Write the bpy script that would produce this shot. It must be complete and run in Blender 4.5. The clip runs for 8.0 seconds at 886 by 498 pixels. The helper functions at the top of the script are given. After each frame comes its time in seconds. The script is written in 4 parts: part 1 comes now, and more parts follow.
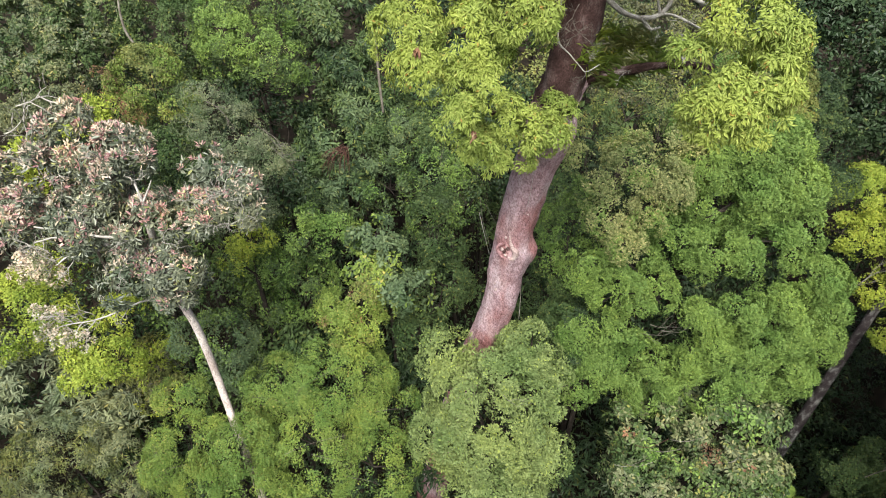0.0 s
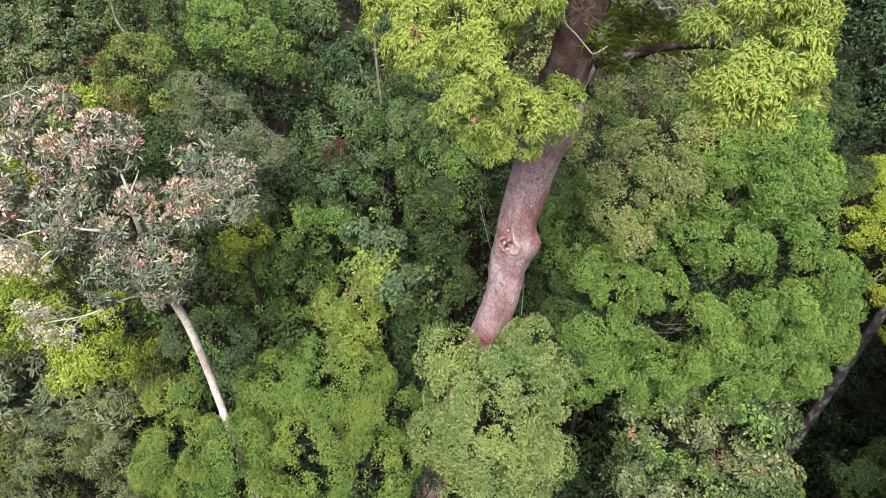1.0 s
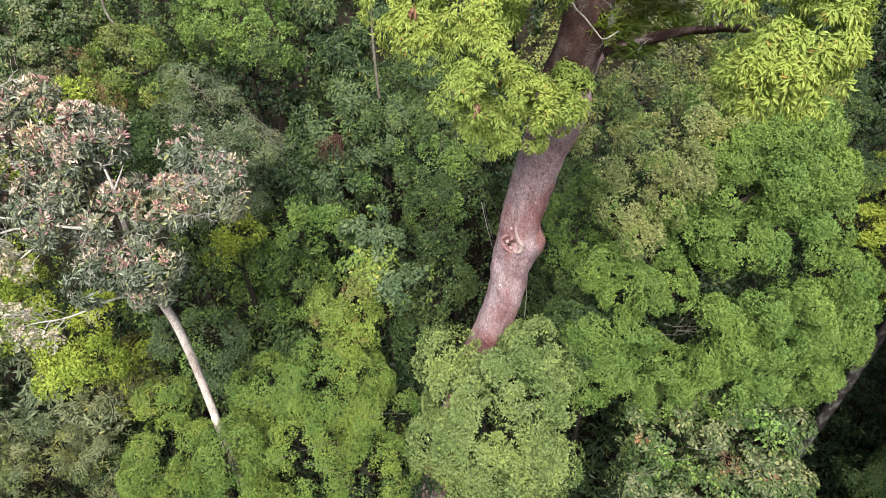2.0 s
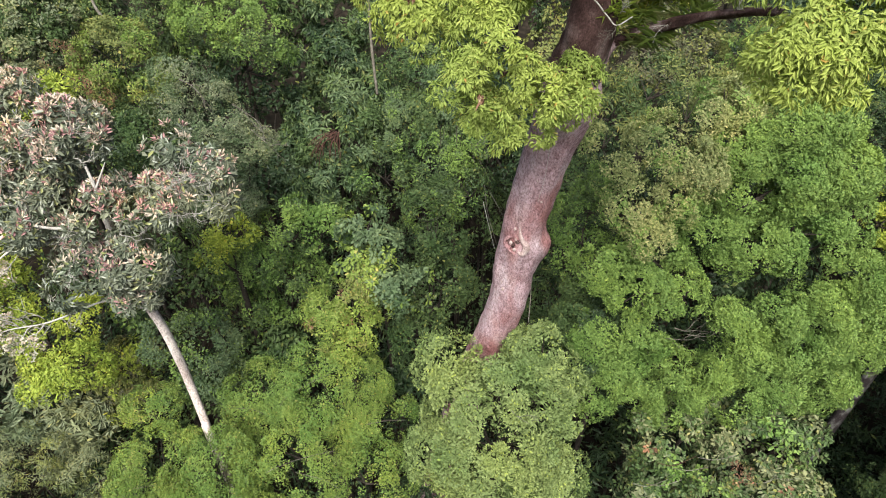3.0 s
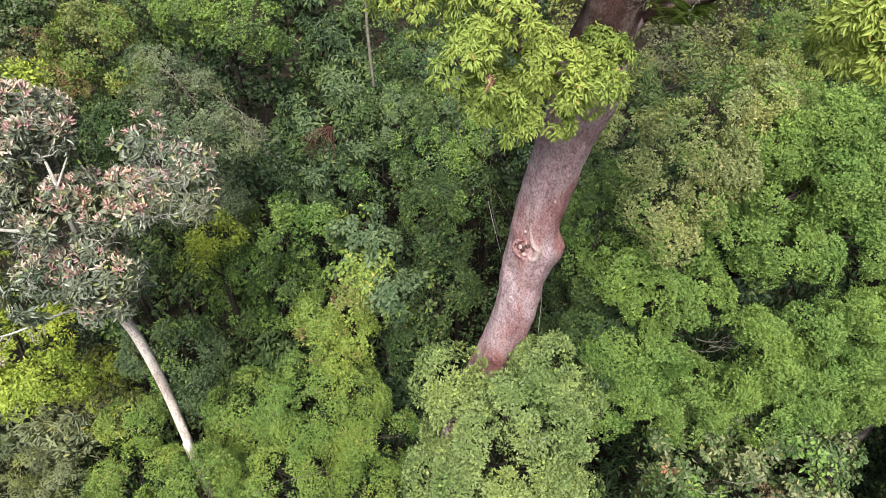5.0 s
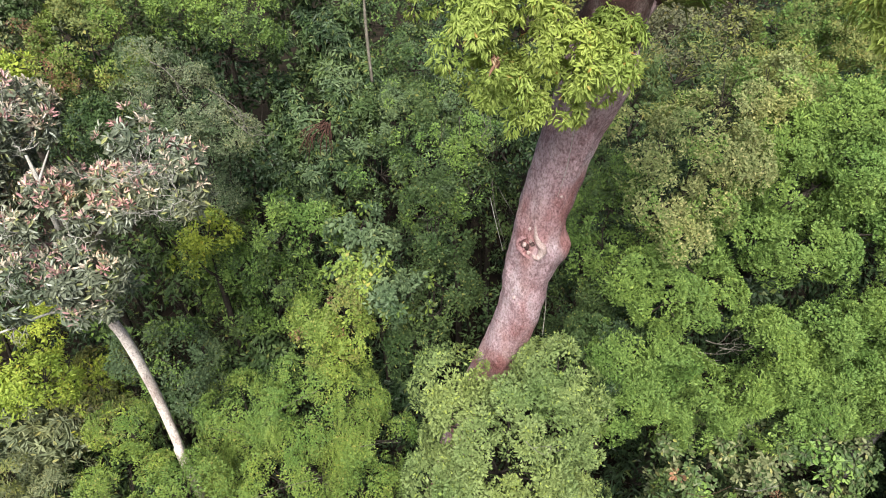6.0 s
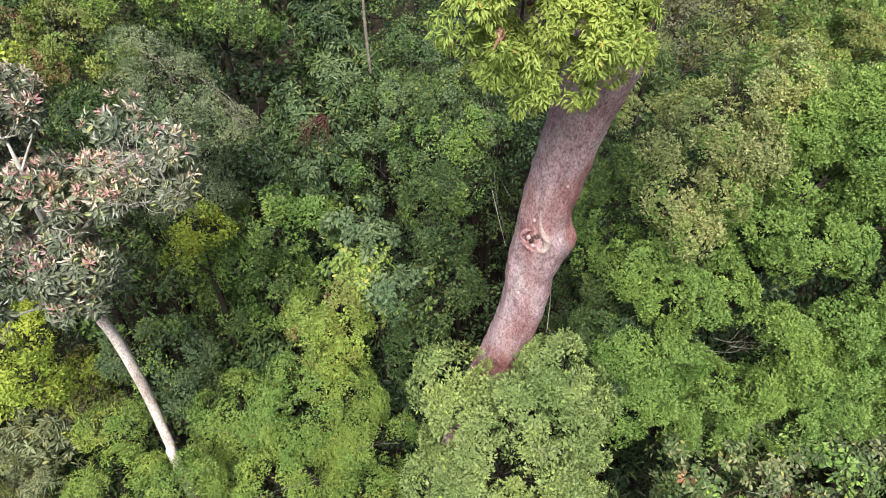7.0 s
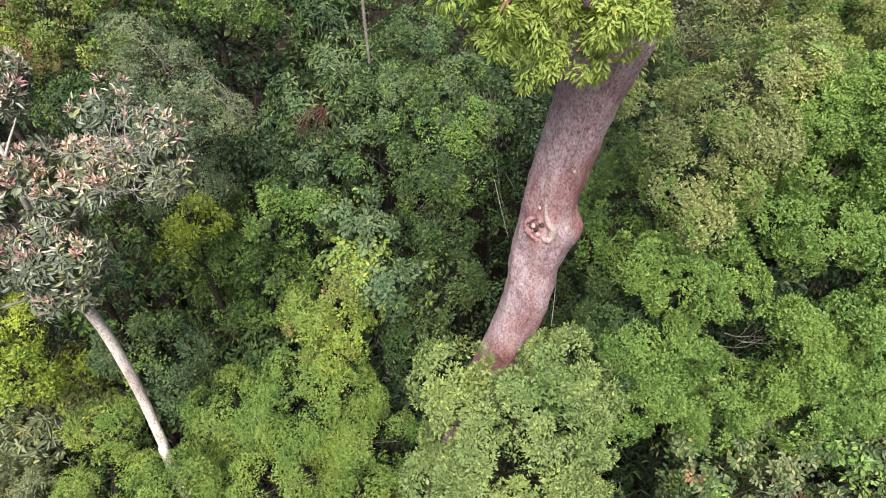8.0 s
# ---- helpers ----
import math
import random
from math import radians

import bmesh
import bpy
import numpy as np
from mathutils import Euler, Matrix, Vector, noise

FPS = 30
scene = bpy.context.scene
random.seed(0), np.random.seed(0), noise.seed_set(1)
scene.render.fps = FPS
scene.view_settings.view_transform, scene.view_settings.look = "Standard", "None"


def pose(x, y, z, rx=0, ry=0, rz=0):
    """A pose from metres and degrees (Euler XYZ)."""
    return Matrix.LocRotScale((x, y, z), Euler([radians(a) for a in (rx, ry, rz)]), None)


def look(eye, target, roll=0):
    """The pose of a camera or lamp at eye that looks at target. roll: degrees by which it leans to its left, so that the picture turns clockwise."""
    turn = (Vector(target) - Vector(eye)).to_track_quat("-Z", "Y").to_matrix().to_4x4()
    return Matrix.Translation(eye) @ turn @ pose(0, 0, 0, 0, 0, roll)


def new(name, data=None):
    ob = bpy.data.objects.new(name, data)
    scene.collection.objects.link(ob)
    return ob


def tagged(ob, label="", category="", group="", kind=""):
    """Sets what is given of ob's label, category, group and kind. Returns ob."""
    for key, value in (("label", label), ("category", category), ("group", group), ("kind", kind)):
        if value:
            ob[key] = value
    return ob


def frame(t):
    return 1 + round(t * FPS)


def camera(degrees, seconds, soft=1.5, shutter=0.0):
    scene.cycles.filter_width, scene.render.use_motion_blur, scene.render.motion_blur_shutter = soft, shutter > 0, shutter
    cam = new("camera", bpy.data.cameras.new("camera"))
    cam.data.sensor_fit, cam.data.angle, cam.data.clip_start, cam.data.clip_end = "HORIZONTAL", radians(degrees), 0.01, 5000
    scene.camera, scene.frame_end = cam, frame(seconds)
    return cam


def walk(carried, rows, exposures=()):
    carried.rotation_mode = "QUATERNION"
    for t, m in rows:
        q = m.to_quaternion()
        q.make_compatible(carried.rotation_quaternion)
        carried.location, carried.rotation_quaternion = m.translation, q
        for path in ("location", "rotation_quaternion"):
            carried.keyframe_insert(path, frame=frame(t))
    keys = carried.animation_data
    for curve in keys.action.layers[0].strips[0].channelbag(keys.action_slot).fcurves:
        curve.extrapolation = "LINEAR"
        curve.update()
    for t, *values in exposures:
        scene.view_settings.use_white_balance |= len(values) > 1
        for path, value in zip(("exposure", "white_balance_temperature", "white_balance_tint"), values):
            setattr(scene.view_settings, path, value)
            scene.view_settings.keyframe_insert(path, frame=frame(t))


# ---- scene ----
# ---- camera and its flight ----
cam = camera(72.0, 8.0, soft=1.0)
METRES, EYE, TILT, LEAN, TURN = 3.7, 36.0, -40.0, 0.0, 0.0
AHEAD = 1.494
ROWS = [
    (0.0, 0.0, 0.0, 0.0, 0.0, -0.0, -0.0),
    (0.5, 0.0028, 0.0565, -0.0247, 0.01, -0.04, -0.0),
    (1.0, 0.0031, 0.1194, -0.0399, 0.01, -0.07, -0.01),
    (1.5, 0.0028, 0.1854, -0.0442, -0.0, -0.12, -0.01),
    (3.0, 0.0014, 0.4014, -0.025, -0.02, -0.26, -0.02),
    (3.5, -0.0002, 0.4748, -0.0146, -0.02, -0.3, -0.02),
    (4.0, -0.0035, 0.5434, -0.0051, -0.02, -0.3, -0.02),
    (4.5, -0.0071, 0.6086, 0.0028, -0.02, -0.32, -0.03),
    (6.0, -0.0118, 0.7795, -0.0131, -0.03, -0.22, -0.02),
    (6.5, -0.0145, 0.8281, -0.0312, -0.03, -0.19, -0.02),
    (7.0, -0.0157, 0.8744, -0.0555, -0.04, -0.15, -0.02),
    (7.5, -0.0181, 0.9183, -0.0846, -0.05, -0.13, -0.01),
    (8.0, -0.0215, 0.9601, -0.1153, -0.05, -0.09, -0.02),
]
walk(cam, [(t, pose(0, 0, EYE, TILT, LEAN, TURN) @ pose(METRES * x, AHEAD * METRES * y, METRES * z, 90 + pitch, roll, yaw)) for t, x, y, z, yaw, pitch, roll in ROWS],
     exposures=[(0.0, 1.6), (4.0, 1.64), (8.0, 1.74)])

# ---- light: bright overcast sky, wide soft sun ----
world = bpy.data.worlds.new("overcast_sky")
scene.world = world
world.use_nodes = True
wn = world.node_tree
sky = wn.nodes.new("ShaderNodeTexSky")
sky.sky_type = "NISHITA"
sky.sun_disc = False
sky.sun_elevation, sky.sun_rotation = radians(56), radians(187)
sky.dust_density, sky.air_density, sky.ozone_density = 4.0, 1.0, 1.0
wn.links.new(sky.outputs[0], wn.nodes["Background"].inputs[0])
wn.nodes["Background"].inputs[1].default_value = 0.042
sun_data = bpy.data.lights.new("sun", "SUN")
sun_data.energy, sun_data.angle, sun_data.color = 3.0, radians(38), (0.96, 0.97, 0.9)
sun = new("sun", sun_data)
sun.matrix_world = look((-3, -10, 56), (0, 14, 20))


# ---- materials ----
def nodes_of(name):
    m = bpy.data.materials.new(name)
    m.use_nodes = True
    t = m.node_tree
    return m, t, t.nodes["Principled BSDF"]


def node(t, kind, **values):
    n = t.nodes.new(kind)
    for key, value in values.items():
        n.inputs[key].default_value = value
    return n


def ramp(t, source, stops):
    r = t.nodes.new("ShaderNodeValToRGB")
    els = r.color_ramp.elements
    while len(els) < len(stops):
        els.new(0.5)
    for e, (at, c) in zip(els, stops):
        e.position, e.color = at, (*c, 1)
    t.links.new(source, r.inputs[0])
    return r.outputs[0]


def mixed(t, mode, fac, a, b):
    m = t.nodes.new("ShaderNodeMix")
    m.data_type, m.blend_type = "RGBA", mode
    for sock, v in ((m.inputs[0], fac), (m.inputs[6], a), (m.inputs[7], b)):
        if isinstance(v, (int, float)):
            sock.default_value = v
        elif isinstance(v, tuple):
            sock.default_value = (*v, 1)
        else:
            t.links.new(v, sock)
    return m.outputs[2]


def leaf_material(name, dark, light, old=None, rough=0.45, through_light=0.22, old_share=0.03, gloss=0.18, single=False):
    """Leaves: a colour for each leaf, patches over the crown, some light shining through."""
    dark, light = ((c[0] * 1.15, c[1] * 0.985, c[2] * 1.42) for c in (dark, light))
    m, t, p = nodes_of(name)
    geo = t.nodes.new("ShaderNodeNewGeometry")
    rnd = t.nodes.new("ShaderNodeObjectInfo").outputs["Random"] if single else geo.outputs["Random Per Island"]
    dark = tuple(0.75 * a + 0.25 * b for a, b in zip(dark, light))
    stops = [(0.0, dark), (0.55, tuple((a + b) / 2 for a, b in zip(dark, light))), (1.0 - old_share - 0.02, light)]
    if old:
        stops.append((1.0 - old_share, old))
    base = ramp(t, rnd, stops)
    big = node(t, "ShaderNodeTexNoise", Scale=0.55, Detail=3.0)
    t.links.new(geo.outputs["Position"], big.inputs["Vector"])
    patch = ramp(t, big.outputs[0], [(0.32, (0.68, 0.78, 0.72)), (0.5, (1, 1, 1)), (0.7, (1.22, 1.16, 0.98))])
    col = mixed(t, "MULTIPLY", 1.0, base, patch)
    fine = node(t, "ShaderNodeTexNoise", Scale=22.0, Detail=2.0)
    t.links.new(geo.outputs["Position"], fine.inputs["Vector"])
    grain = ramp(t, fine.outputs[0], [(0.3, (0.86, 0.88, 0.84)), (0.7, (1.1, 1.08, 1.08))])
    col = mixed(t, "MULTIPLY", 1.0, col, grain)
    t.links.new(col, p.inputs["Base Color"])
    p.inputs["Roughness"].default_value = rough + 0.06
    p.inputs["Specular IOR Level"].default_value = gloss
    tr = t.nodes.new("ShaderNodeBsdfTranslucent")
    warm = mixed(t, "MULTIPLY", 1.0, col, (1.25, 1.3, 0.6))
    t.links.new(warm, tr.inputs[0])
    mix = t.nodes.new("ShaderNodeMixShader")
    mix.inputs[0].default_value = 0.5 * through_light
    t.links.new(p.outputs[0], mix.inputs[1])
    t.links.new(tr.outputs[0], mix.inputs[2])
    t.links.new(mix.outputs[0], t.nodes["Material Output"].inputs[0])
    return m


def bark_material(name, dark, mid, pale, scale=3.0, stretch=0.25, bump=0.6, spots=0.0, rough=0.9):
    m, t, p = nodes_of(name)
    geo = t.nodes.new("ShaderNodeNewGeometry")
    mp = t.nodes.new("ShaderNodeMapping")
    mp.inputs["Scale"].default_value = (1, 1, stretch)
    t.links.new(geo.outputs["Position"], mp.inputs[0])
    coarse = node(t, "ShaderNodeTexNoise", Scale=scale, Detail=6.0, Roughness=0.62)
    fine = node(t, "ShaderNodeTexNoise", Scale=scale * 16, Detail=6.0, Roughness=0.78)
    t.links.new(mp.outputs[0], coarse.inputs["Vector"])
    t.links.new(mp.outputs[0], fine.inputs["Vector"])
    col = ramp(t, coarse.outputs[0], [(0.3, dark), (0.5, mid), (0.72, pale)])
    streak = ramp(t, fine.outputs[0], [(0.38, (0.5, 0.46, 0.46)), (0.5, (1, 1, 1)), (0.62, (1.4, 1.4, 1.4))])
    col = mixed(t, "MULTIPLY", 1.0, col, streak)
    if spots:
        mottle = node(t, "ShaderNodeTexNoise", Scale=7.0, Detail=5.0, Roughness=0.7)
        t.links.new(mp.outputs[0], mottle.inputs["Vector"])
        col = mixed(t, "MULTIPLY", 1.0, col, ramp(t, mottle.outputs[0], [(0.38, (0.76, 0.7, 0.71)), (0.5, (1, 1, 1)), (0.64, (1.08, 1.1, 1.12))]))
        cells = node(t, "ShaderNodeTexVoronoi", Scale=10.0)
        warp = mixed(t, "ADD", 0.25, geo.outputs["Position"], coarse.outputs[1])
        t.links.new(warp, cells.inputs["Vector"])
        flake = ramp(t, cells.outputs["Distance"], [(0.14, (spots, spots, spots)), (0.24, (0, 0, 0))])
        some = ramp(t, fine.outputs[0], [(0.47, (0, 0, 0)), (0.56, (1, 1, 1))])
        flake = mixed(t, "MULTIPLY", 1.0, flake, some)
        col = mixed(t, "MIX", flake, col, tuple(min(1, c * 1.3) for c in pale))
        stain = node(t, "ShaderNodeTexNoise", Scale=0.75, Detail=4.0)
        t.links.new(mp.outputs[0], stain.inputs["Vector"])
        rust = ramp(t, stain.outputs[0], [(0.5, (1, 1, 1)), (0.62, (0.78, 0.55, 0.5))])
        col = mixed(t, "MULTIPLY", 1.0, col, rust)
    t.links.new(col, p.inputs["Base Color"])
    p.inputs["Roughness"].default_value = rough
    p.inputs["Specular IOR Level"].default_value = 0.2
    b = node(t, "ShaderNodeBump", Strength=bump, Distance=0.03)
    t.links.new(fine.outputs[0], b.inputs["Height"])
    t.links.new(b.outputs[0], p.inputs["Normal"])
    return m


TONES = {
    # darkest, lightest and odd leaf; roughness, light let through, share of odd leaves, gloss
    "lime": ((0.155, 0.24, 0.034), (0.295, 0.4, 0.08), (0.33, 0.2, 0.06), 0.5, 0.55, 0.002, 0.1),
    "leather": ((0.044, 0.066, 0.032), (0.16, 0.2, 0.1), (0.27, 0.28, 0.12), 0.3, 0.1, 0.05, 0.5),
    "young": ((0.235, 0.13, 0.095), (0.45, 0.32, 0.23), (0.56, 0.45, 0.36), 0.45, 0.15, 0.25),
    "blossom": ((0.37, 0.35, 0.2), (0.57, 0.58, 0.37), (0.56, 0.42, 0.35), 0.6, 0.3, 0.2),
    "mid": ((0.058, 0.122, 0.019), (0.168, 0.285, 0.055), (0.23, 0.3, 0.075), 0.45, 0.24, 0.03),
    "pale": ((0.085, 0.14, 0.03), (0.19, 0.275, 0.075), (0.26, 0.31, 0.08), 0.45, 0.24, 0.04),
    "drab": ((0.048, 0.06, 0.026), (0.13, 0.152, 0.062), (0.2, 0.17, 0.07), 0.45, 0.2, 0.04),
    "deep": ((0.027, 0.055, 0.015), (0.077, 0.132, 0.034), (0.19, 0.2, 0.06), 0.42, 0.2, 0.03),
    "grey": ((0.07, 0.105, 0.045), (0.185, 0.24, 0.105), (0.24, 0.24, 0.11), 0.4, 0.2, 0.03),
    # dark: leaf green lowered until it stands in for deep shade between crowns
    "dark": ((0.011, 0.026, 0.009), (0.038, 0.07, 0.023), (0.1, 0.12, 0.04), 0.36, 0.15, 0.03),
    "blue": ((0.036, 0.07, 0.026), (0.105, 0.168, 0.058), (0.15, 0.17, 0.07), 0.38, 0.18, 0.03),
    "fresh": ((0.072, 0.138, 0.02), (0.19, 0.285, 0.048), (0.3, 0.28, 0.09), 0.45, 0.26, 0.03),
    "yellow": ((0.12, 0.2, 0.018), (0.315, 0.425, 0.055), (0.37, 0.35, 0.06), 0.5, 0.35, 0.04),
    "olive": ((0.066, 0.095, 0.02), (0.18, 0.225, 0.055), (0.25, 0.22, 0.07), 0.5, 0.25, 0.05),
    "dull": ((0.062, 0.092, 0.034), (0.178, 0.222, 0.085), (0.26, 0.25, 0.11), 0.42, 0.22, 0.06),
    "liana": ((0.1, 0.15, 0.038), (0.26, 0.315, 0.095), (0.4, 0.37, 0.18), 0.5, 0.25, 0.08),
    "rust": ((0.095, 0.062, 0.028), (0.21, 0.13, 0.06), (0.3, 0.22, 0.14), 0.7, 0.12, 0.1),
}
LEAF = {k: leaf_material(k + "_leaf", *v) for k, v in TONES.items()}
ONE_LEAF = {k: leaf_material("single_" + k + "_leaf", *TONES[k], single=True) for k in ("lime", "leather", "young", "grey", "pale")}
BARK = {
    "pink": bark_material("pinkish_bark", (0.26, 0.148, 0.158), (0.39, 0.265, 0.288), (0.46, 0.365, 0.385), 1.6, 0.55, 1.0, 0.7),
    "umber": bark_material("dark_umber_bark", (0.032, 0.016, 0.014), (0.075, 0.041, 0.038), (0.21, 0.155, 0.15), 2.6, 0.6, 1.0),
    "cream": bark_material("cream_bark", (0.35, 0.27, 0.245), (0.5, 0.425, 0.395), (0.6, 0.53, 0.495), 1.7, 0.5, 0.3),
    "grey": bark_material("grey_bark", (0.07, 0.06, 0.05), (0.15, 0.135, 0.115), (0.28, 0.26, 0.23), 3.0, 0.3, 0.7),
    "white": bark_material("bleached_wood", (0.22, 0.2, 0.175), (0.36, 0.335, 0.305), (0.5, 0.475, 0.44), 4.0, 0.4, 0.4),
    "stem": bark_material("weathered_stem_bark", (0.045, 0.04, 0.03), (0.1, 0.088, 0.07), (0.19, 0.175, 0.145), 3.0, 0.4, 0.7),
    "brown": bark_material("brown_bark", (0.016, 0.013, 0.01), (0.034, 0.027, 0.022), (0.07, 0.058, 0.048), 3.0, 0.3, 0.7),
    "lichen": bark_material("lichened_dark_bark", (0.03, 0.024, 0.025), (0.062, 0.05, 0.052), (0.34, 0.34, 0.32), 3.2, 0.6, 0.8),
    "red": bark_material("reddish_twig_bark", (0.034, 0.016, 0.012), (0.066, 0.032, 0.024), (0.11, 0.062, 0.048), 5.0, 0.4, 0.4),
    "wound": bark_material("wound_wood", (0.31, 0.2, 0.185), (0.44, 0.33, 0.315), (0.56, 0.46, 0.435), 5.0, 0.5, 0.6),
}

# ---- mesh helpers ----
rng = np.random.default_rng(7)


def unit(v):
    return v / np.maximum(np.linalg.norm(v, axis=-1, keepdims=True), 1e-9)


def quad_mesh(name, verts, quads, materials, index=None, smooth=False):
    """A mesh of four-cornered faces from arrays."""
    me = bpy.data.meshes.new(name)
    n, f = len(verts), len(quads)
    me.vertices.add(n)
    me.vertices.foreach_set("co", np.ascontiguousarray(verts, dtype=np.float32).ravel())
    me.loops.add(4 * f)
    me.loops.foreach_set("vertex_index", np.ascontiguousarray(quads, dtype=np.int32).ravel())
    me.polygons.add(f)
    me.polygons.foreach_set("loop_start", np.arange(0, 4 * f, 4, dtype=np.int32))
    me.polygons.foreach_set("use_smooth", np.full(f, smooth, dtype=bool))
    for m in materials:
        me.materials.append(m)
    if index is not None:
        me.polygons.foreach_set("material_index", np.ascontiguousarray(index, dtype=np.int32))
    me.update(calc_edges=True)
    return me


def under(name, me, parent, label=""):
    ob = new(name, me)
    ob.parent = parent
    if parent is not None:
        ob.matrix_parent_inverse = parent.matrix_world.inverted()
    return tagged(ob, label) if label else ob


def thing(name, at, label, category, group="", kind=""):
    ob = new(name)
    ob.location = at
    ob.matrix_world = Matrix.Translation(at)
    ob.empty_display_size = 0.3
    return tagged(ob, label, category, group, kind)


def smooth_line(points, n):
    """n points along a rounded line through the given ones (Catmull-Rom)."""
    p = np.array(points, float)
    p = np.vstack([2 * p[0] - p[1], p, 2 * p[-1] - p[-2]])
    s = np.linspace(0, len(points) - 1 - 1e-6, n)
    i = s.astype(int)
    u = (s - i)[:, None]
    a, b, c, d = p[i], p[i + 1], p[i + 2], p[i + 3]
    return 0.5 * (2 * b + (c - a) * u + (2 * a - 5 * b + 4 * c - d) * u ** 2 + (3 * b - 3 * c + d - a) * u ** 3)


def tube_arrays(points, radii, n=24, sides=10, rough=0.06, phase=0.0):
    line = smooth_line(points, n)
    r = np.interp(np.linspace(0, 1, n), np.linspace(0, 1, len(radii)), radii)
    tan = unit(np.gradient(line, axis=0))
    ref = np.array([1.0, 0.15, 0.1])
    u = unit(np.cross(tan, ref))
    v = np.cross(tan, u)
    a = np.linspace(0, 2 * np.pi, sides, endpoint=False)
    s = np.arange(n)[:, None]
    wob = 1 + rough * (np.sin(3 * a + s * 0.37 + phase) + np.sin(2 * a - s * 0.21 + 1.3 * phase) + 0.6 * np.sin(5 * a + s * 0.9))
    ring = np.cos(a)[None, :, None] * u[:, None] + np.sin(a)[None, :, None] * v[:, None]
    verts = line[:, None] + ring * (r[:, None] * wob)[..., None]
    i, j = np.meshgrid(np.arange(n - 1), np.arange(sides), indexing="ij")
    k = (j + 1) % sides
    quads = np.stack([i * sides + j, i * sides + k, (i + 1) * sides + k, (i + 1) * sides + j], -1).reshape(-1, 4)
    caps = []
    for row in (0, n - 1):
        for q in range(0, sides - 2, 2):
            o = row * sides
            c = [o, o + q + 1, o + q + 2, o + (q + 3) % sides]
            if len(set(c)) == 4:
                caps.append(c if row else c[::-1])
    if caps:
        quads = np.vstack([quads, np.array(caps)])
    return verts.reshape(-1, 3), quads


def tube(name, points, radii, bark, parent, n=24, sides=10, rough=0.06, label=""):
    v, q = tube_arrays(points, radii, n, sides, rough, rng.uniform(0, 6))
    return under(name, quad_mesh(name, v, q, [BARK[bark]], smooth=True), parent, label)


def tubes(name, lines, bark, parent, label="", sides=5, density=4.0):
    """Several thin twigs that grow together, in one mesh."""
    vs, qs, o = [], [], 0
    for points, radii in lines:
        v, q = tube_arrays(points, radii, max(5, int(density * len(points))), sides, 0.03, rng.uniform(0, 6))
        vs.append(v), qs.append(q + o)
        o += len(v)
    return under(name, quad_mesh(name, np.vstack(vs), np.vstack(qs), [BARK[bark]], smooth=True), parent, label)


def ground_z(x, y):
    return 1.5 + 0.12 * y + 0.5 * math.sin(0.21 * x + 1) + 0.4 * math.sin(0.17 * y)


# leaf outlines: along, across, lift
SHORT = (np.array([(0, 0, 0), (0.45, 0.5, 0.07), (1, 0, -0.06), (0.45, -0.5, 0.07)]), np.array([(0, 3, 2, 1)]))
LONG = (np.array([(0, 0, 0), (0.28, 0.42, 0.05), (0.68, 0.40, 0.02), (1, 0, -0.14), (0.68, -0.40, 0.02), (0.28, -0.42, 0.05)]),
        np.array([(0, 3, 2, 1), (0, 5, 4, 3)]))


def leaves(at, along, normal, length, width, shape):
    """Corner and face arrays of one leaf at each point."""
    along = unit(along)
    side = unit(np.cross(normal, along))
    up = np.cross(along, side)
    form, faces = shape
    v = (at[:, None] + (form[:, 0][None, :, None] * along[:, None] * length[:, None, None])
         + form[:, 1][None, :, None] * side[:, None] * width[:, None, None]
         + form[:, 2][None, :, None] * up[:, None] * length[:, None, None])
    q = faces[None] + (np.arange(len(at)) * len(form))[:, None, None]
    return v.reshape(-1, 3), q.reshape(-1, 4)


def ball(n):
    return unit(rng.normal(size=(n, 3)))


# species: leaf length, width, leaves in a tuft, droop, lobe radius, tufts per square metre of lobe, outline, spread of the lobes, tuft radius
KIND = {
    "lime": (0.1, 0.032, 27, 1.05, 0.34, 38, SHORT, 1.5, 0.085),
    "leather": (0.175, 0.058, 14, 0.45, 0.42, 22, LONG, 1.25, 0.06),
    "small": (0.075, 0.034, 28, -0.15, 0.5, 24, SHORT, 1.3, 0.12),
    "middling": (0.11, 0.048, 22, -0.1, 0.55, 13, SHORT, 1.3, 0.15),
    "clumped": (0.075, 0.034, 30, -0.6, 0.5, 27, SHORT, 1.45, 0.105),
    "medium": (0.09, 0.041, 28, -0.3, 0.5, 17, SHORT, 1.3, 0.13),
    "fine": (0.068, 0.029, 31, -0.45, 0.55, 20, SHORT, 1.4, 0.13),
    "droop": (0.25, 0.085, 13, 0.9, 0.55, 13, SHORT, 1.2, 0.12),
    "broad": (0.15, 0.085, 13, 0.35, 0.5, 13, LONG, 1.15, 0.13),
    "fern": (0.4, 0.11, 6, 0.8, 0.7, 4, SHORT, 1.0, 0.1),
    "shade": (0.22, 0.11, 10, 0.4, 0.62, 5, SHORT, 1.1, 0.2),
    "coarse": (0.46, 0.26, 6, 0.3, 0.85, 2.2, SHORT, 1.0, 0.25),
    "rosy": (0.3, 0.15, 7, 0.5, 0.7, 5, LONG, 1.1, 0.14),
    "rosette": (0.3, 0.095, 14, 0.5, 0.55, 8, LONG, 1.1, 0.05),
    "petal": (0.055, 0.035, 14, 0.2, 0.12, 60, SHORT, 1.3, 0.05),
    "oval": (0.15, 0.062, 14, 0.6, 0.42, 16, LONG, 1.25, 0.1),
    "feather": (0.17, 0.026, 20, 0.75, 0.55, 12, SHORT, 1.3, 0.12),
}


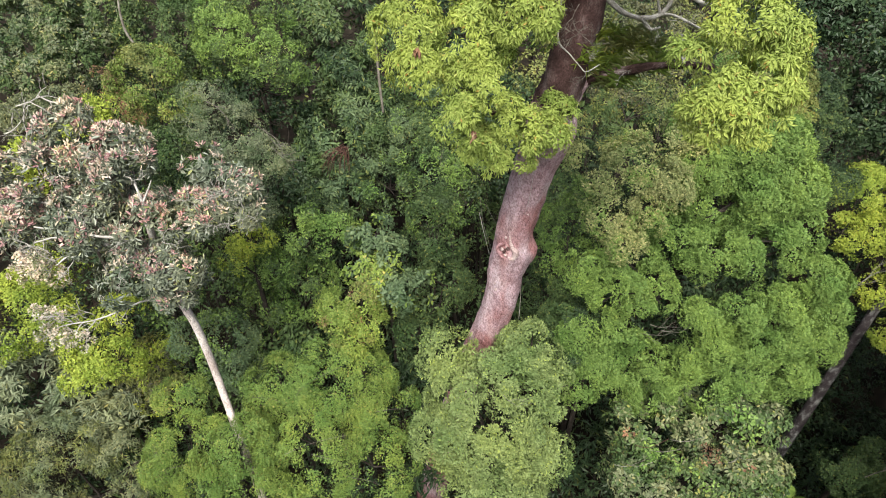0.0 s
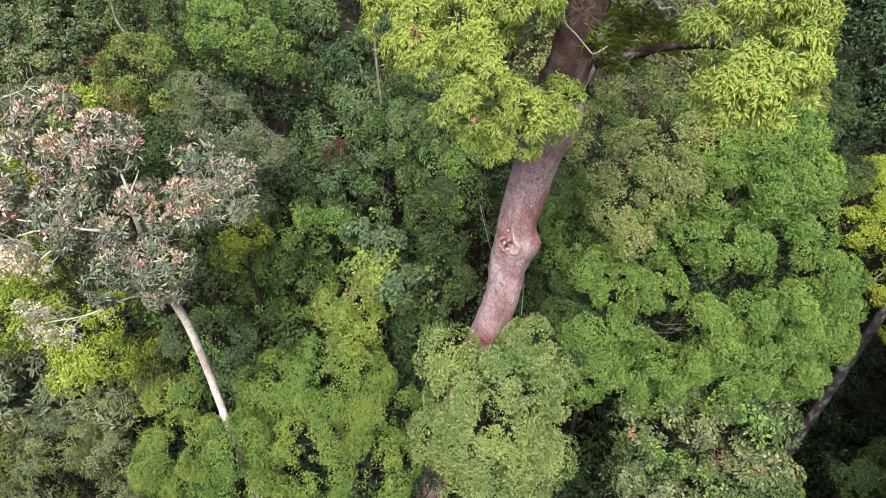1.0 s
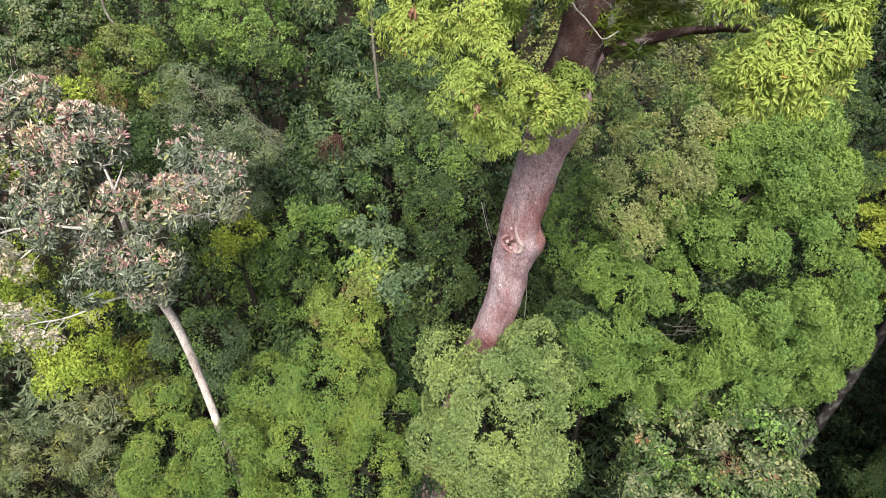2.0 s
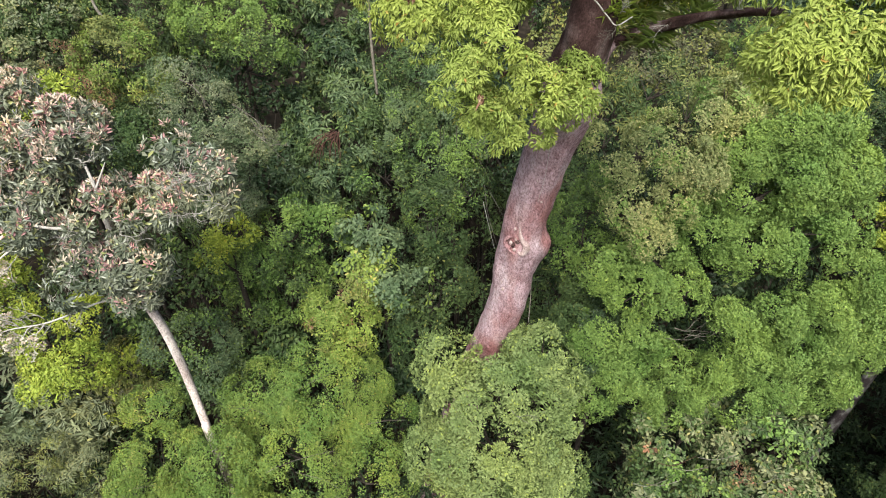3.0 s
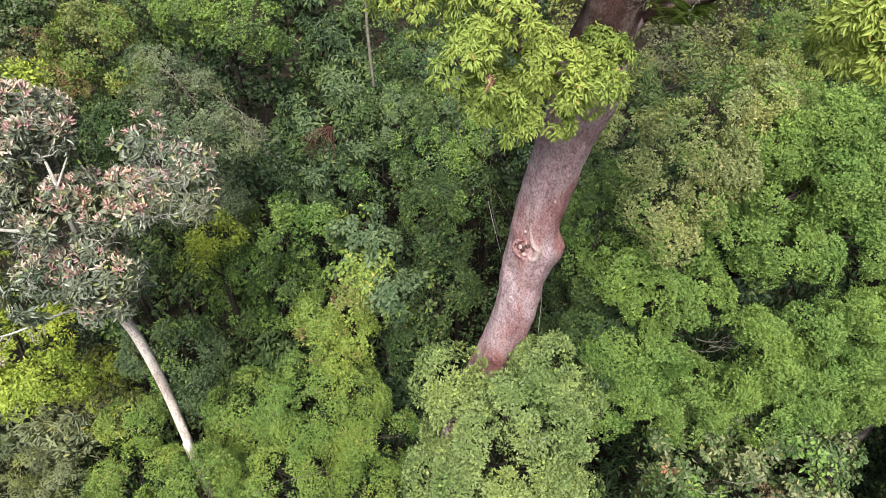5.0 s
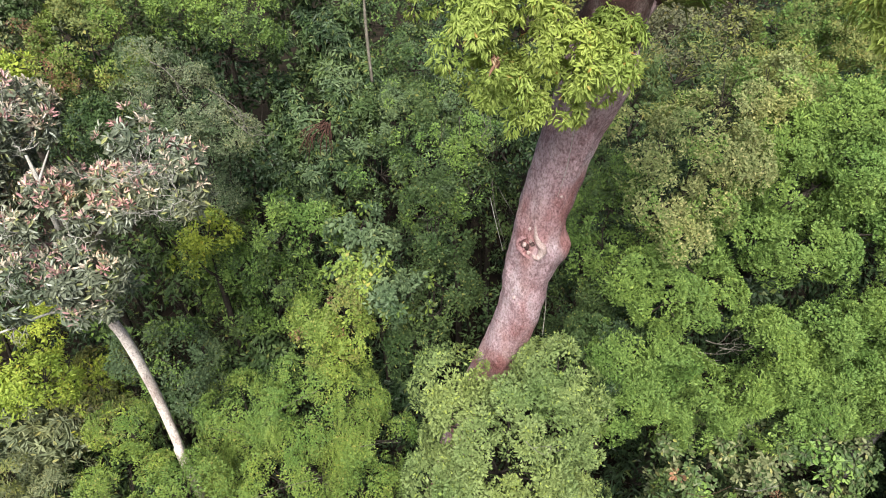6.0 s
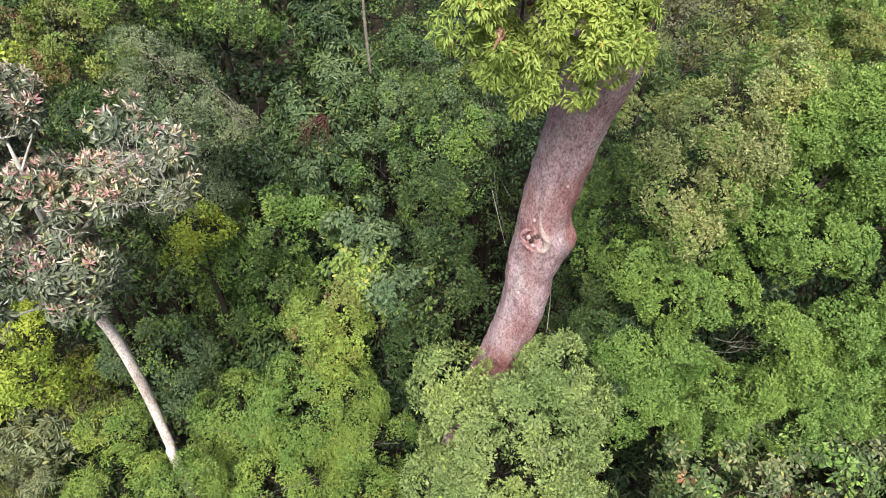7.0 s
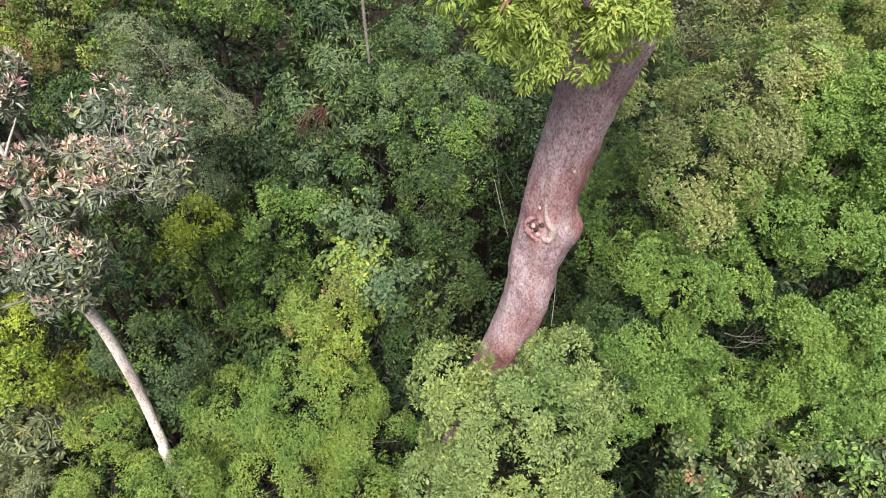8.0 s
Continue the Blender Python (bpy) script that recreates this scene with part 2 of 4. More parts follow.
def twig_ends(masses, kind, fill=1.0, squash=0.9, gaps=0.12):
    """Tufts of a crown: lobes over the skin of each mass, tufts over the skin of each lobe. Gives place and outward way."""
    lobe, dense, spread = KIND[kind][4], KIND[kind][5], KIND[kind][7]
    at, out = [], []
    full = [(np.array(m[:3]), np.array(m[3:]) if len(m) == 6 else np.array((m[3], m[3], m[3] * squash))) for m in masses]
    for m, (c, rad) in enumerate(full):
        r = float(np.mean(rad))
        lr0 = min(lobe, r * 0.6)
        n = max(4, int(spread * 3.3 * r * r / (lr0 * lr0)))
        d = ball(n * 4)
        d = d[d[:, 2] > -0.6]
        keep = [d[0]]
        gap = (1.45 if kind == "lime" else 1.5 if kind in ("clumped", "fine", "medium") else 1.68) * lr0 / r
        for q in d[1:]:
            if len(keep) >= n:
                break
            if np.min(np.linalg.norm((np.array(keep) - q) * rad / r, axis=1)) > gap:
                keep.append(q)
        for q in keep:
            if rng.random() < gaps:
                continue
            lr = lr0 * rng.uniform(0.7, 1.2)
            lc = c + q * np.maximum(rad - 0.7 * lr, 0.1) * rng.uniform(0.92, 1.09)
            if any(o != m and np.linalg.norm((lc - p) / s) < 0.68 for o, (p, s) in enumerate(full)):
                continue
            # the shaded back and underside of a crown carry fewer leaves
            share = fill * (0.18 if 0.77 * q[1] - 0.63 * q[2] > 0.2 else 0.45 if q[2] < -0.25 else 1.0)
            t = max(3, int(dense * share * 2.2 * np.pi * lr * lr))
            w = unit(ball(t) + 0.85 * q + np.array((0, 0, 0.15)))
            at.append(lc + w * lr * rng.uniform(0.9, 1.05, size=(t, 1)))
            out.append(unit(w + 0.2 * q))
        t = int(2.2 * fill * 2 * np.pi * r * r)
        w = ball(t)
        w = w[w[:, 2] > -0.4]
        at.append(c + w * rad * rng.uniform(0.55, 0.75, size=(len(w), 1)))
        out.append(w)
    return np.vstack(at), np.vstack(out)


def leaf_arrays(at, out, kind, upright=None):
    """All the leaves of the tufts at these places."""
    length, width, k, droop, lobe, dense, shape, spread, tuft = KIND[kind]
    n = len(at)
    a = rng.uniform(0, 2 * np.pi, n)[:, None] + np.arange(k)[None] * 2.4
    ref = np.where(np.abs(out[:, 2:3]) > 0.9, np.array((1.0, 0, 0)), np.array((0, 0, 1.0)))
    u = unit(np.cross(out, ref))
    v = np.cross(out, u)
    ring = np.cos(a)[..., None] * u[:, None] + np.sin(a)[..., None] * v[:, None]
    rise = rng.uniform(-0.1, 1.0, (n, k, 1))
    dome = unit(ring * np.sqrt(np.clip(1 - rise ** 2, 0, 1)) + rise * out[:, None])
    reach = tuft * rng.uniform(0.6, 1.35, (n, 1, 1)) * rng.uniform(0.75, 1.08, (n, k, 1))
    spot = (at[:, None] + dome * reach + rng.normal(scale=length * 0.12, size=(n, k, 3))).reshape(-1, 3)
    along = ring + (0.15 + 0.5 * rise) * out[:, None] + rng.normal(scale=0.3, size=(n, k, 3))
    hang = np.full(n, droop) if upright is None else np.where(upright, -0.9, droop)
    along[..., 2] -= hang[:, None] * rng.uniform(0.3, 1.3, (n, k))
    along = unit(along).reshape(-1, 3)
    normal = unit(0.45 * dome + 1.0 * out[:, None] + np.array((0, 0, 0.15)) + rng.normal(scale=0.2 if kind == "lime" else 0.34, size=(n, k, 3))).reshape(-1, 3)
    s = rng.uniform(0.65, 1.25, n * k)
    if upright is not None:
        s = s * np.repeat(np.where(upright, 0.8, 1.0), k)
    return spot, along, normal, length * s, width * s * rng.uniform(0.85, 1.15, n * k), shape


def crown(name, masses, kind, mats, parent, shares=None, fill=1.0, label="", gaps=0.12, squash=0.9, tips=0.0, pieces=0, near=(0, 0, 0)):
    """The foliage of one crown as one mesh. shares: the part of the tufts that wear each further material.
    tips: from which outward rise on the tufts are tip shoots, which alone wear the further materials."""
    k, shape = KIND[kind][2], KIND[kind][6]
    at, out = twig_ends(masses, kind, fill, squash, gaps)
    single = None
    if pieces:
        order = np.argsort(np.linalg.norm(at - np.array(near), axis=1))
        first = order[:max(1, pieces // k)]
        single = (at[first], out[first])
        at, out = at[order[len(first):]], out[order[len(first):]]
    n = len(at)
    tw = np.zeros(n, int)
    if shares:
        patch = np.array([0.5 + 0.9 * noise.noise(Vector(p) * 0.8) for p in at])
        mix = 0.3 if kind == "leather" else 0.55
        pick = (1 - mix) * rng.random(n) + mix * patch
        order = np.argsort(np.argsort(pick)) / n
        if tips:
            order = np.where(out[:, 2] > tips, order, 1.0)
        edge = 0.0
        for i, s in enumerate(shares):
            tw[(order >= edge) & (order < edge + s)] = i + 1
            edge += s
    verts, quads = leaves(*leaf_arrays(at, out, kind, tw > 0 if tips else None))
    # a second layer of leaves behind the outer ones closes each tuft
    length, width, tuft = KIND[kind][0], KIND[kind][1], KIND[kind][8]
    inner = 0 if kind in ("coarse", "fern", "shade", "rosette") else (3 if len(shape[1]) == 1 else 2)
    back = np.repeat(at - 0.55 * tuft * out, inner, 0) + rng.normal(scale=0.5 * max(tuft, 0.1), size=(n * inner, 3))
    face = unit(np.repeat(out, inner, 0) + rng.normal(scale=0.35, size=(n * inner, 3)))
    wide = rng.uniform(1.0, 1.4, n * inner) * (0.85 * length if kind == "lime" else min(1.25 * length, 0.2))
    v2, q2 = leaves(back, np.cross(face, ball(n * inner)), face, wide, wide * 1.35 * width / length, SHORT)
    q2 = q2 + len(verts)
    verts = np.vstack([verts, v2])
    wear = np.repeat(tw, k)
    if kind == "leather":
        wear = np.where(rng.random(n * k) < 0.8, wear, 0)
    index = np.repeat(wear, len(shape[1]))
    index = np.concatenate([index, np.zeros(len(q2), int)])
    quads = np.vstack([quads, q2])
    ob = under(name, quad_mesh(name, verts, quads, [LEAF[m] for m in mats], index), parent, label)
    if single:
        spot, along, normal, ln, wd, form = leaf_arrays(*single, kind)
        me = quad_mesh("leaf", form[0], form[1], [ONE_LEAF[mats[0]]])
        side = unit(np.cross(normal, along))
        up = np.cross(along, side)
        for p, a, s, u, x, y in zip(spot, along, side, up, ln, wd):
            leaf = under("leaf", me, ob)
            leaf.matrix_basis = Matrix(((a[0] * x, s[0] * y, u[0] * x, p[0]), (a[1] * x, s[1] * y, u[1] * x, p[1]), (a[2] * x, s[2] * y, u[2] * x, p[2]), (0, 0, 0, 1)))
    return ob


def spray(start, way, length, girth, forks=3, depth=3, spread=0.55):
    """Lines of a bare branching spray of twigs."""
    start, way = np.array(start, float), unit(np.array(way, float))
    end = start + way * length
    bend = 0.5 * (start + end) + ball(1)[0] * 0.1 * length
    lines = [([start, bend, end], [girth, girth * 0.8, girth * 0.6])]
    if depth > 1:
        for i in range(forks):
            at = bend if i == 0 else end
            lines += spray(at, way + spread * ball(1)[0] + np.array((0, 0, 0.12)), length * rng.uniform(0.5, 0.75), girth * 0.6, forks, depth - 1, spread)
    return lines


def tree(masses, kind, mats, label, bark="brown", base=None, girth=0.13, shares=None, fill=1.0, group="forest trees",
         gaps=0.12, squash=0.9, name="tree", category="tree", forks=7, stem=None, pieces=0, near=(0, 0, 0)):
    """A forest tree: trunk from the ground, limbs to each mass of the crown, and the crown."""
    p = np.array([m[:3] for m in masses])
    r = np.array([m[3] for m in masses])
    c = (p * r[:, None]).sum(0) / r.sum()
    bx, by = base if base else (c[0] + rng.uniform(-0.8, 0.8), c[1] + rng.uniform(0.2, 1.2))
    gz = ground_z(bx, by)
    root = thing(name, (bx, by, gz), label, category, group)
    low = p[:, 2].min() - 1.0
    fork = np.array((0.35 * bx + 0.65 * c[0], 0.35 * by + 0.65 * c[1], max(gz + 2, min(low, c[2] - 0.9 * r.max()))))
    mid = 0.5 * (np.array((bx, by, gz)) + fork) + np.array((rng.uniform(-0.3, 0.3), rng.uniform(-0.3, 0.3), 0))
    tube("trunk", [(bx, by, gz - 0.3)] + list(stem or [mid]) + [fork], [girth * 1.5, girth, girth * 0.75], bark, root, 22 if forks > 3 else 10, 10 if forks > 3 else 6)
    for m in masses:
        x, y, z, rr = m[:4]
        tip = np.array((x, y, z - 0.15 * rr))
        half = 0.5 * (fork + tip) + np.array((0, 0, -0.12 * np.linalg.norm(tip - fork)))
        lines = [([fork, half, tip], [girth * 0.5, min(0.09, girth * 0.3), min(0.05, girth * 0.14)])]
        for w in ball(forks):
            if w[2] > -0.3:
                end = np.array((x, y, z)) + w * rr * 0.8
                lines.append(([tip, 0.5 * (tip + end), end], [min(0.045, girth * 0.2), min(0.03, girth * 0.12), 0.01]))
        tubes("branch", lines, bark, root, "", 5 if forks > 3 else 4, 2.4 if forks > 3 else 1.7)
    crown("crown", masses, kind, mats, root, shares, fill, "", gaps, squash, 0.0, pieces, near)
    return root


# ---- ground ----
def build_ground():
    n = 121
    s = np.linspace(-1, 1, n)
    g = np.sign(s) * (np.abs(s) * 45 + np.abs(s) ** 6 * 900)
    x, y = np.meshgrid(g, g + 16, indexing="ij")
    z = 1.5 + 0.12 * np.clip(y, -60, 60) + 0.5 * np.sin(0.21 * x + 1) + 0.4 * np.sin(0.17 * y)
    i, j = np.meshgrid(np.arange(n - 1), np.arange(n - 1), indexing="ij")
    q = np.stack([i * n + j, (i + 1) * n + j, (i + 1) * n + j + 1, i * n + j + 1], -1).reshape(-1, 4)
    m, t, p = nodes_of("litter_dark_for_shade")
    geo = t.nodes.new("ShaderNodeNewGeometry")
    a = node(t, "ShaderNodeTexNoise", Scale=1.1, Detail=8.0)
    t.links.new(geo.outputs["Position"], a.inputs["Vector"])
    # Litter colours go below their natural darkness, putting the gaps' shade into the floor.
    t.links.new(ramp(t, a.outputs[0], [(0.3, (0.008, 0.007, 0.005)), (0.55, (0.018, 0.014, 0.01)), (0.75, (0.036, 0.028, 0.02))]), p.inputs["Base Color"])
    p.inputs["Roughness"].default_value = 0.95
    p.inputs["Specular IOR Level"].default_value = 0.05
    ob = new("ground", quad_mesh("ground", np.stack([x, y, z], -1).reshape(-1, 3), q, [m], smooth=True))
    tagged(ob, "forest floor of leaf litter and soil, coloured extra dark for shade", "ground", kind="structure")


build_ground()


def understorey():
    """Low saplings and ferns that cover the forest floor between the trunks."""
    spots = []
    for gx in np.arange(-22, 23, 3.2):
        for gy in np.arange(8, 36, 3.2):
            x, y = gx + rng.uniform(-1, 1), gy + rng.uniform(-1, 1)
            spots.append((x, y, ground_z(x, y) + rng.uniform(0.8, 3.0), rng.uniform(0.9, 1.5)))
    for i in range(30):
        x, y = rng.uniform(9.5, 22), rng.uniform(11, 22)
        spots.append((x, y, ground_z(x, y) + rng.uniform(0.2, 1.2), rng.uniform(0.8, 1.2)))
    # Near-black leaf colour makes the floor plants read as shaded.
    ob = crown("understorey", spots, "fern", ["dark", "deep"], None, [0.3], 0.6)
    tagged(ob, "saplings and ferns on the forest floor, shade put into their dark green", "undergrowth", kind="stuff")


understorey()


def lower_trees():
    """Trees of the second storey, their leaves coloured dark for shade, whose crowns close the view between the taller
    ones.
    """
    for gx in np.arange(-21, 31, 3.3):
        for gy in np.arange(13, 38, 3.3):
            x, y = gx + rng.uniform(-1.2, 1.2), gy + rng.uniform(-1.2, 1.2)
            top = 9.6 + 0.42 * max(0, y - 14) + rng.uniform(-1.2, 0.8)
            if 9.5 < x < 16 and y < 19:
                continue
            if x > 15 and y < 27:
                top = ground_z(x, y) + rng.uniform(2.0, 4.0)
            r = rng.uniform(1.5, 2.1)
            ms = [(x, y, top, r), (x + rng.uniform(-1.4, 1.4), y + rng.uniform(-1, 1), top - rng.uniform(0.3, 1.6), r * 0.75)]
            kind = "coarse" if y > 33 else ("fern", "shade", "shade")[int(rng.integers(3))]
            # Near and right-hand crowns take the darkest leaf colour in place of deep shade.
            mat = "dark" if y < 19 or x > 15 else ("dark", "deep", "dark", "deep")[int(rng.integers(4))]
            tree(ms, kind, [mat], "young tree of the lower storey with leaf colour darkened for shade", girth=0.07, group="lower storey trees", bark="brown", forks=3, fill=0.55)


lower_trees()


def forest_around():
    """Coarse trees added round the place, mostly out of view; their crowns block light from the floor."""
    for gx in np.arange(-40, 41, 5.0):
        for gy in np.arange(-6, 48, 5.0):
            x, y = gx + rng.uniform(-1.4, 1.4), gy + rng.uniform(-1.4, 1.4)
            z = 18.5 + 0.22 * max(0, y - 8) + rng.uniform(-1.5, 1.5)
            # Trees in front, below the view, are raised to cut off sun from the gap.
            if y < 10 and abs(x) < 20:
                z = rng.uniform(18.5, 19.6) if y < 5.5 else rng.uniform(12.0, 14.5)
            r = rng.uniform(2.2, 2.9)
            if abs(x) < 0.74 * (0.766 * y + 0.643 * (36 - z)) + r + 1.6 and 8.0 < y < 38:
                continue
            ms = [(x, y, z, r), (x + rng.uniform(-1, 1), y + rng.uniform(-1.5, 1.5), z - rng.uniform(0, 1.5), r * 0.8)]
            tree(ms, "coarse", [("deep", "mid", "blue", "olive")[int(rng.integers(4))]], "added forest tree round the place whose green crown blocks light", girth=0.14,
                 group="surrounding forest trees", bark="brown", forks=2, fill=0.7 if x > 8 and y < 30 else 0.35)


forest_around()
# Unseen trees added on the right only to keep light out of the gap.
for x, y, z in ((17.5, 8, 23), (19.5, 12, 24), (22, 15.5, 24.5), (25, 19, 25), (21.5, 8, 22.5), (24.5, 13, 24), (20, 3, 21), (28, 18, 25), (29, 23, 26)):
    tree([(x, y, z, 2.7), (x + 0.8, y + 1.0, z - 1.6, 2.4), (x - 0.4, y - 1.2, z - 1.8, 2.2)], "coarse", ["deep"], "added tall tree out of view with a dense dark crown that shades the gap", girth=0.2, group="surrounding forest trees", forks=2, fill=1.7)

# ---- the emergent tree ----
def big_trunk(axis, radii, root):
    """The leaning trunk, with its swelling on one side, shallow flutes and a callused wound."""
    v, q = tube_arrays(axis, radii, 150, 48, 0.012, 0.8)
    line = smooth_line(axis, 150)
    ring = v.reshape(150, 48, 3)
    out = unit(ring - line[:, None])
    z = line[:, 2][:, None]
    turn = np.arctan2(out[..., 1], out[..., 0])
    dz = z - 25.0
    swell = np.where(dz > 0, np.exp(-(dz / 0.3) ** 2), np.exp(-(dz / 0.85) ** 2))
    lump = 0.27 * swell * np.exp(-((turn + 0.25) / 0.75) ** 2)
    shoulder = 0.10 * np.exp(-((z - 29.0) / 0.5) ** 2) * np.exp(-((turn + 0.2) / 0.8) ** 2)
    knob = 0.07 * np.exp(-((z - 24.88) / 0.34) ** 2) * np.exp(-((turn + 1.62) / 0.55) ** 2)
    flute = 0.012 * np.sin(7 * turn + 0.6 * z) + 0.01 * np.sin(11 * turn - 1.3 * z) + 0.008 * np.sin(3 * turn + 9 * z)
    foot = 0.9 * np.exp(-np.clip(z - 3.0, 0, None) / 0.9) * (0.55 + 0.45 * np.cos(5 * turn))
    ring = ring + out * (lump + shoulder + knob + flute + foot)[..., None]
    return under("trunk", quad_mesh("trunk", ring.reshape(-1, 3), q, [BARK["pink"]], smooth=True), root, "pinkish brown flaky bark")


def emergent_tree():
    axis = [(-1.3, 15.0, 3.0), (-0.36, 14.6, 10.0), (0.75, 14.1, 17.5), (1.74, 13.5, 22.4), (1.83, 13.4, 24.0), (2.0, 13.3, 25.7), (2.26, 13.15, 27.4), (2.48, 12.85, 28.9), (2.52, 12.75, 29.6)]
    root = thing("emergent_tree", (-1.3, 15.0, ground_z(-1.3, 15.0)), "tall emergent tree with pinkish brown trunk and lime green foliage", "tree")
    big_trunk(axis, [0.72, 0.62, 0.54, 0.51, 0.5, 0.5, 0.53, 0.55, 0.5], root)
    # The umber colour here holds the crown's shade as well as wet bark.
    tube("upper_trunk", [(2.5, 12.8, 29.2), (2.68, 12.7, 30.4), (2.88, 12.7, 32.0), (3.0, 12.8, 34.2)], [0.49, 0.47, 0.4, 0.22], "umber", root, 60, 28, 0.05, "dark maroon wet bark with the crown's shade in its colour")
    # the old wound: a pale tongue of callus, a knobbly rim and, between them, dark-coloured lumps in place of shaded
    # recesses
    def on_bark(x, z, lift=0.0):
        side = x - (1.86 + 0.13 * (z - 24.88))
        return np.array((x, 13.34 - math.sqrt(max(0.04, 0.53 ** 2 - side * side)) - lift, z))

    tube("callus", [on_bark(*p) for p in ((1.81, 25.72, -0.01), (1.83, 25.5, 0.0), (1.9, 25.3, 0.02), (2.0, 25.16, 0.03), (1.98, 25.0, 0.03), (1.88, 24.9, 0.02), (1.82, 24.98, 0.0))],
         [0.015, 0.035, 0.06, 0.085, 0.08, 0.055, 0.03], "wound", root, 60, 14, 0.1, "pale tongue of callus over an old wound")
    tube("callus_rim", [on_bark(*p) for p in ((1.66, 25.36, 0.0), (1.56, 25.3, 0.01), (1.51, 25.17, 0.02), (1.56, 25.04, 0.02), (1.65, 24.95, 0.02), (1.76, 24.88, 0.01))],
         [0.02, 0.045, 0.05, 0.055, 0.05, 0.03], "pink", root, 60, 12, 0.2, "knobbly pinkish rim of the wound")
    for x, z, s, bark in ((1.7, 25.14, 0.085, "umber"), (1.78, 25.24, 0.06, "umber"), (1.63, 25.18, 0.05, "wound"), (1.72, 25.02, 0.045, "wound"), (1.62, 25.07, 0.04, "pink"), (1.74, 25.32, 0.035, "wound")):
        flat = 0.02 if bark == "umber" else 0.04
        tube("recess_shade" if bark == "umber" else "lump", [on_bark(x, z - s, -0.02), on_bark(x, z, flat - s * 0.6), on_bark(x + 0.01, z + s, -0.02)], [s * 0.4, s, s * 0.4], bark, root, 10, 10, 0.16,
             "dark-coloured lump in place of a shaded recess in the wound" if bark == "umber" else "knobbly callus in the wound")
    # pale flakes where bark has come away
    for x, dz in ((-0.25, -1.35), (-0.12, -1.5), (-0.3, -1.1), (0.02, -1.62), (-0.05, -1.25), (0.1, 1.6), (-0.15, 2.2), (0.2, 2.7), (-0.28, 0.7), (0.25, 0.9), (0.28, -0.6), (-0.33, -0.2), (0.3, 3.2), (-0.2, 3.6)):
        z = 24.88 + dz
        heart = [np.interp(z, [a[2] for a in axis], [a[i] for a in axis]) for i in (0, 1)]
        s = rng.uniform(0.025, 0.06)
        p = np.array((heart[0] + x, heart[1] - math.sqrt(max(0.02, 0.51 ** 2 - x * x)) + 0.75 * s, z))
        tube("bark_flake", [p - (0, 0, s * 1.3), p, p + (0.01, -0.004, s * 1.2)], [s * 0.35, s, s * 0.4], "wound", root, 7, 9, 0.22, "pale patch of bare wood")
    crown("crown", [
    (-0.73, 12.14, 31.45, 0.71), (-0.50, 11.55, 30.87, 0.57), (0.50, 11.64, 31.52, 0.82), (1.29, 11.67, 32.00, 0.86),
    (0.83, 11.03, 30.76, 0.69), (0.42, 10.81, 30.21, 0.51), (0.59, 11.00, 29.55, 0.45), (1.03, 11.19, 29.21, 0.40),
    (1.29, 11.14, 29.84, 0.66), (1.41, 11.40, 29.18, 0.52), (2.02, 11.54, 29.35, 0.35), (2.46, 12.11, 29.85, 0.3),
    (2.48, 11.82, 29.53, 0.3), (2.20, 11.45, 29.54, 0.37), (2.6, 11.94, 29.70, 0.26), (1.83, 11.31, 29.81, 0.41),
    (0.18, 13.17, 32.76, 1.12), (1.78, 12.39, 32.76, 0.96), (4.37, 9.64, 32.39, 0.68), (5.05, 9.53, 32.51, 0.57), (4.88, 9.18, 31.93, 0.59),
    (4.47, 8.91, 31.48, 0.55), (5.18, 8.89, 31.49, 0.35), (5.19, 9.20, 32.15, 0.36), (4.01, 9.56, 32.14, 0.34), (4.86, 8.91, 31.12, 0.43),
    (4.34, 9.11, 31.22, 0.42), (5.20, 8.98, 31.75, 0.35), (4.55, 10.20, 33.33, 0.88), (3.73, 11.90, 33.08, 0.82),
], "lime", ["lime"], root, gaps=0.2, pieces=300, near=((1.20, 9.92, 30.40)))
    pale, rough, bare = "pale lichened bough", "dark rough bough", "bare pale twig"
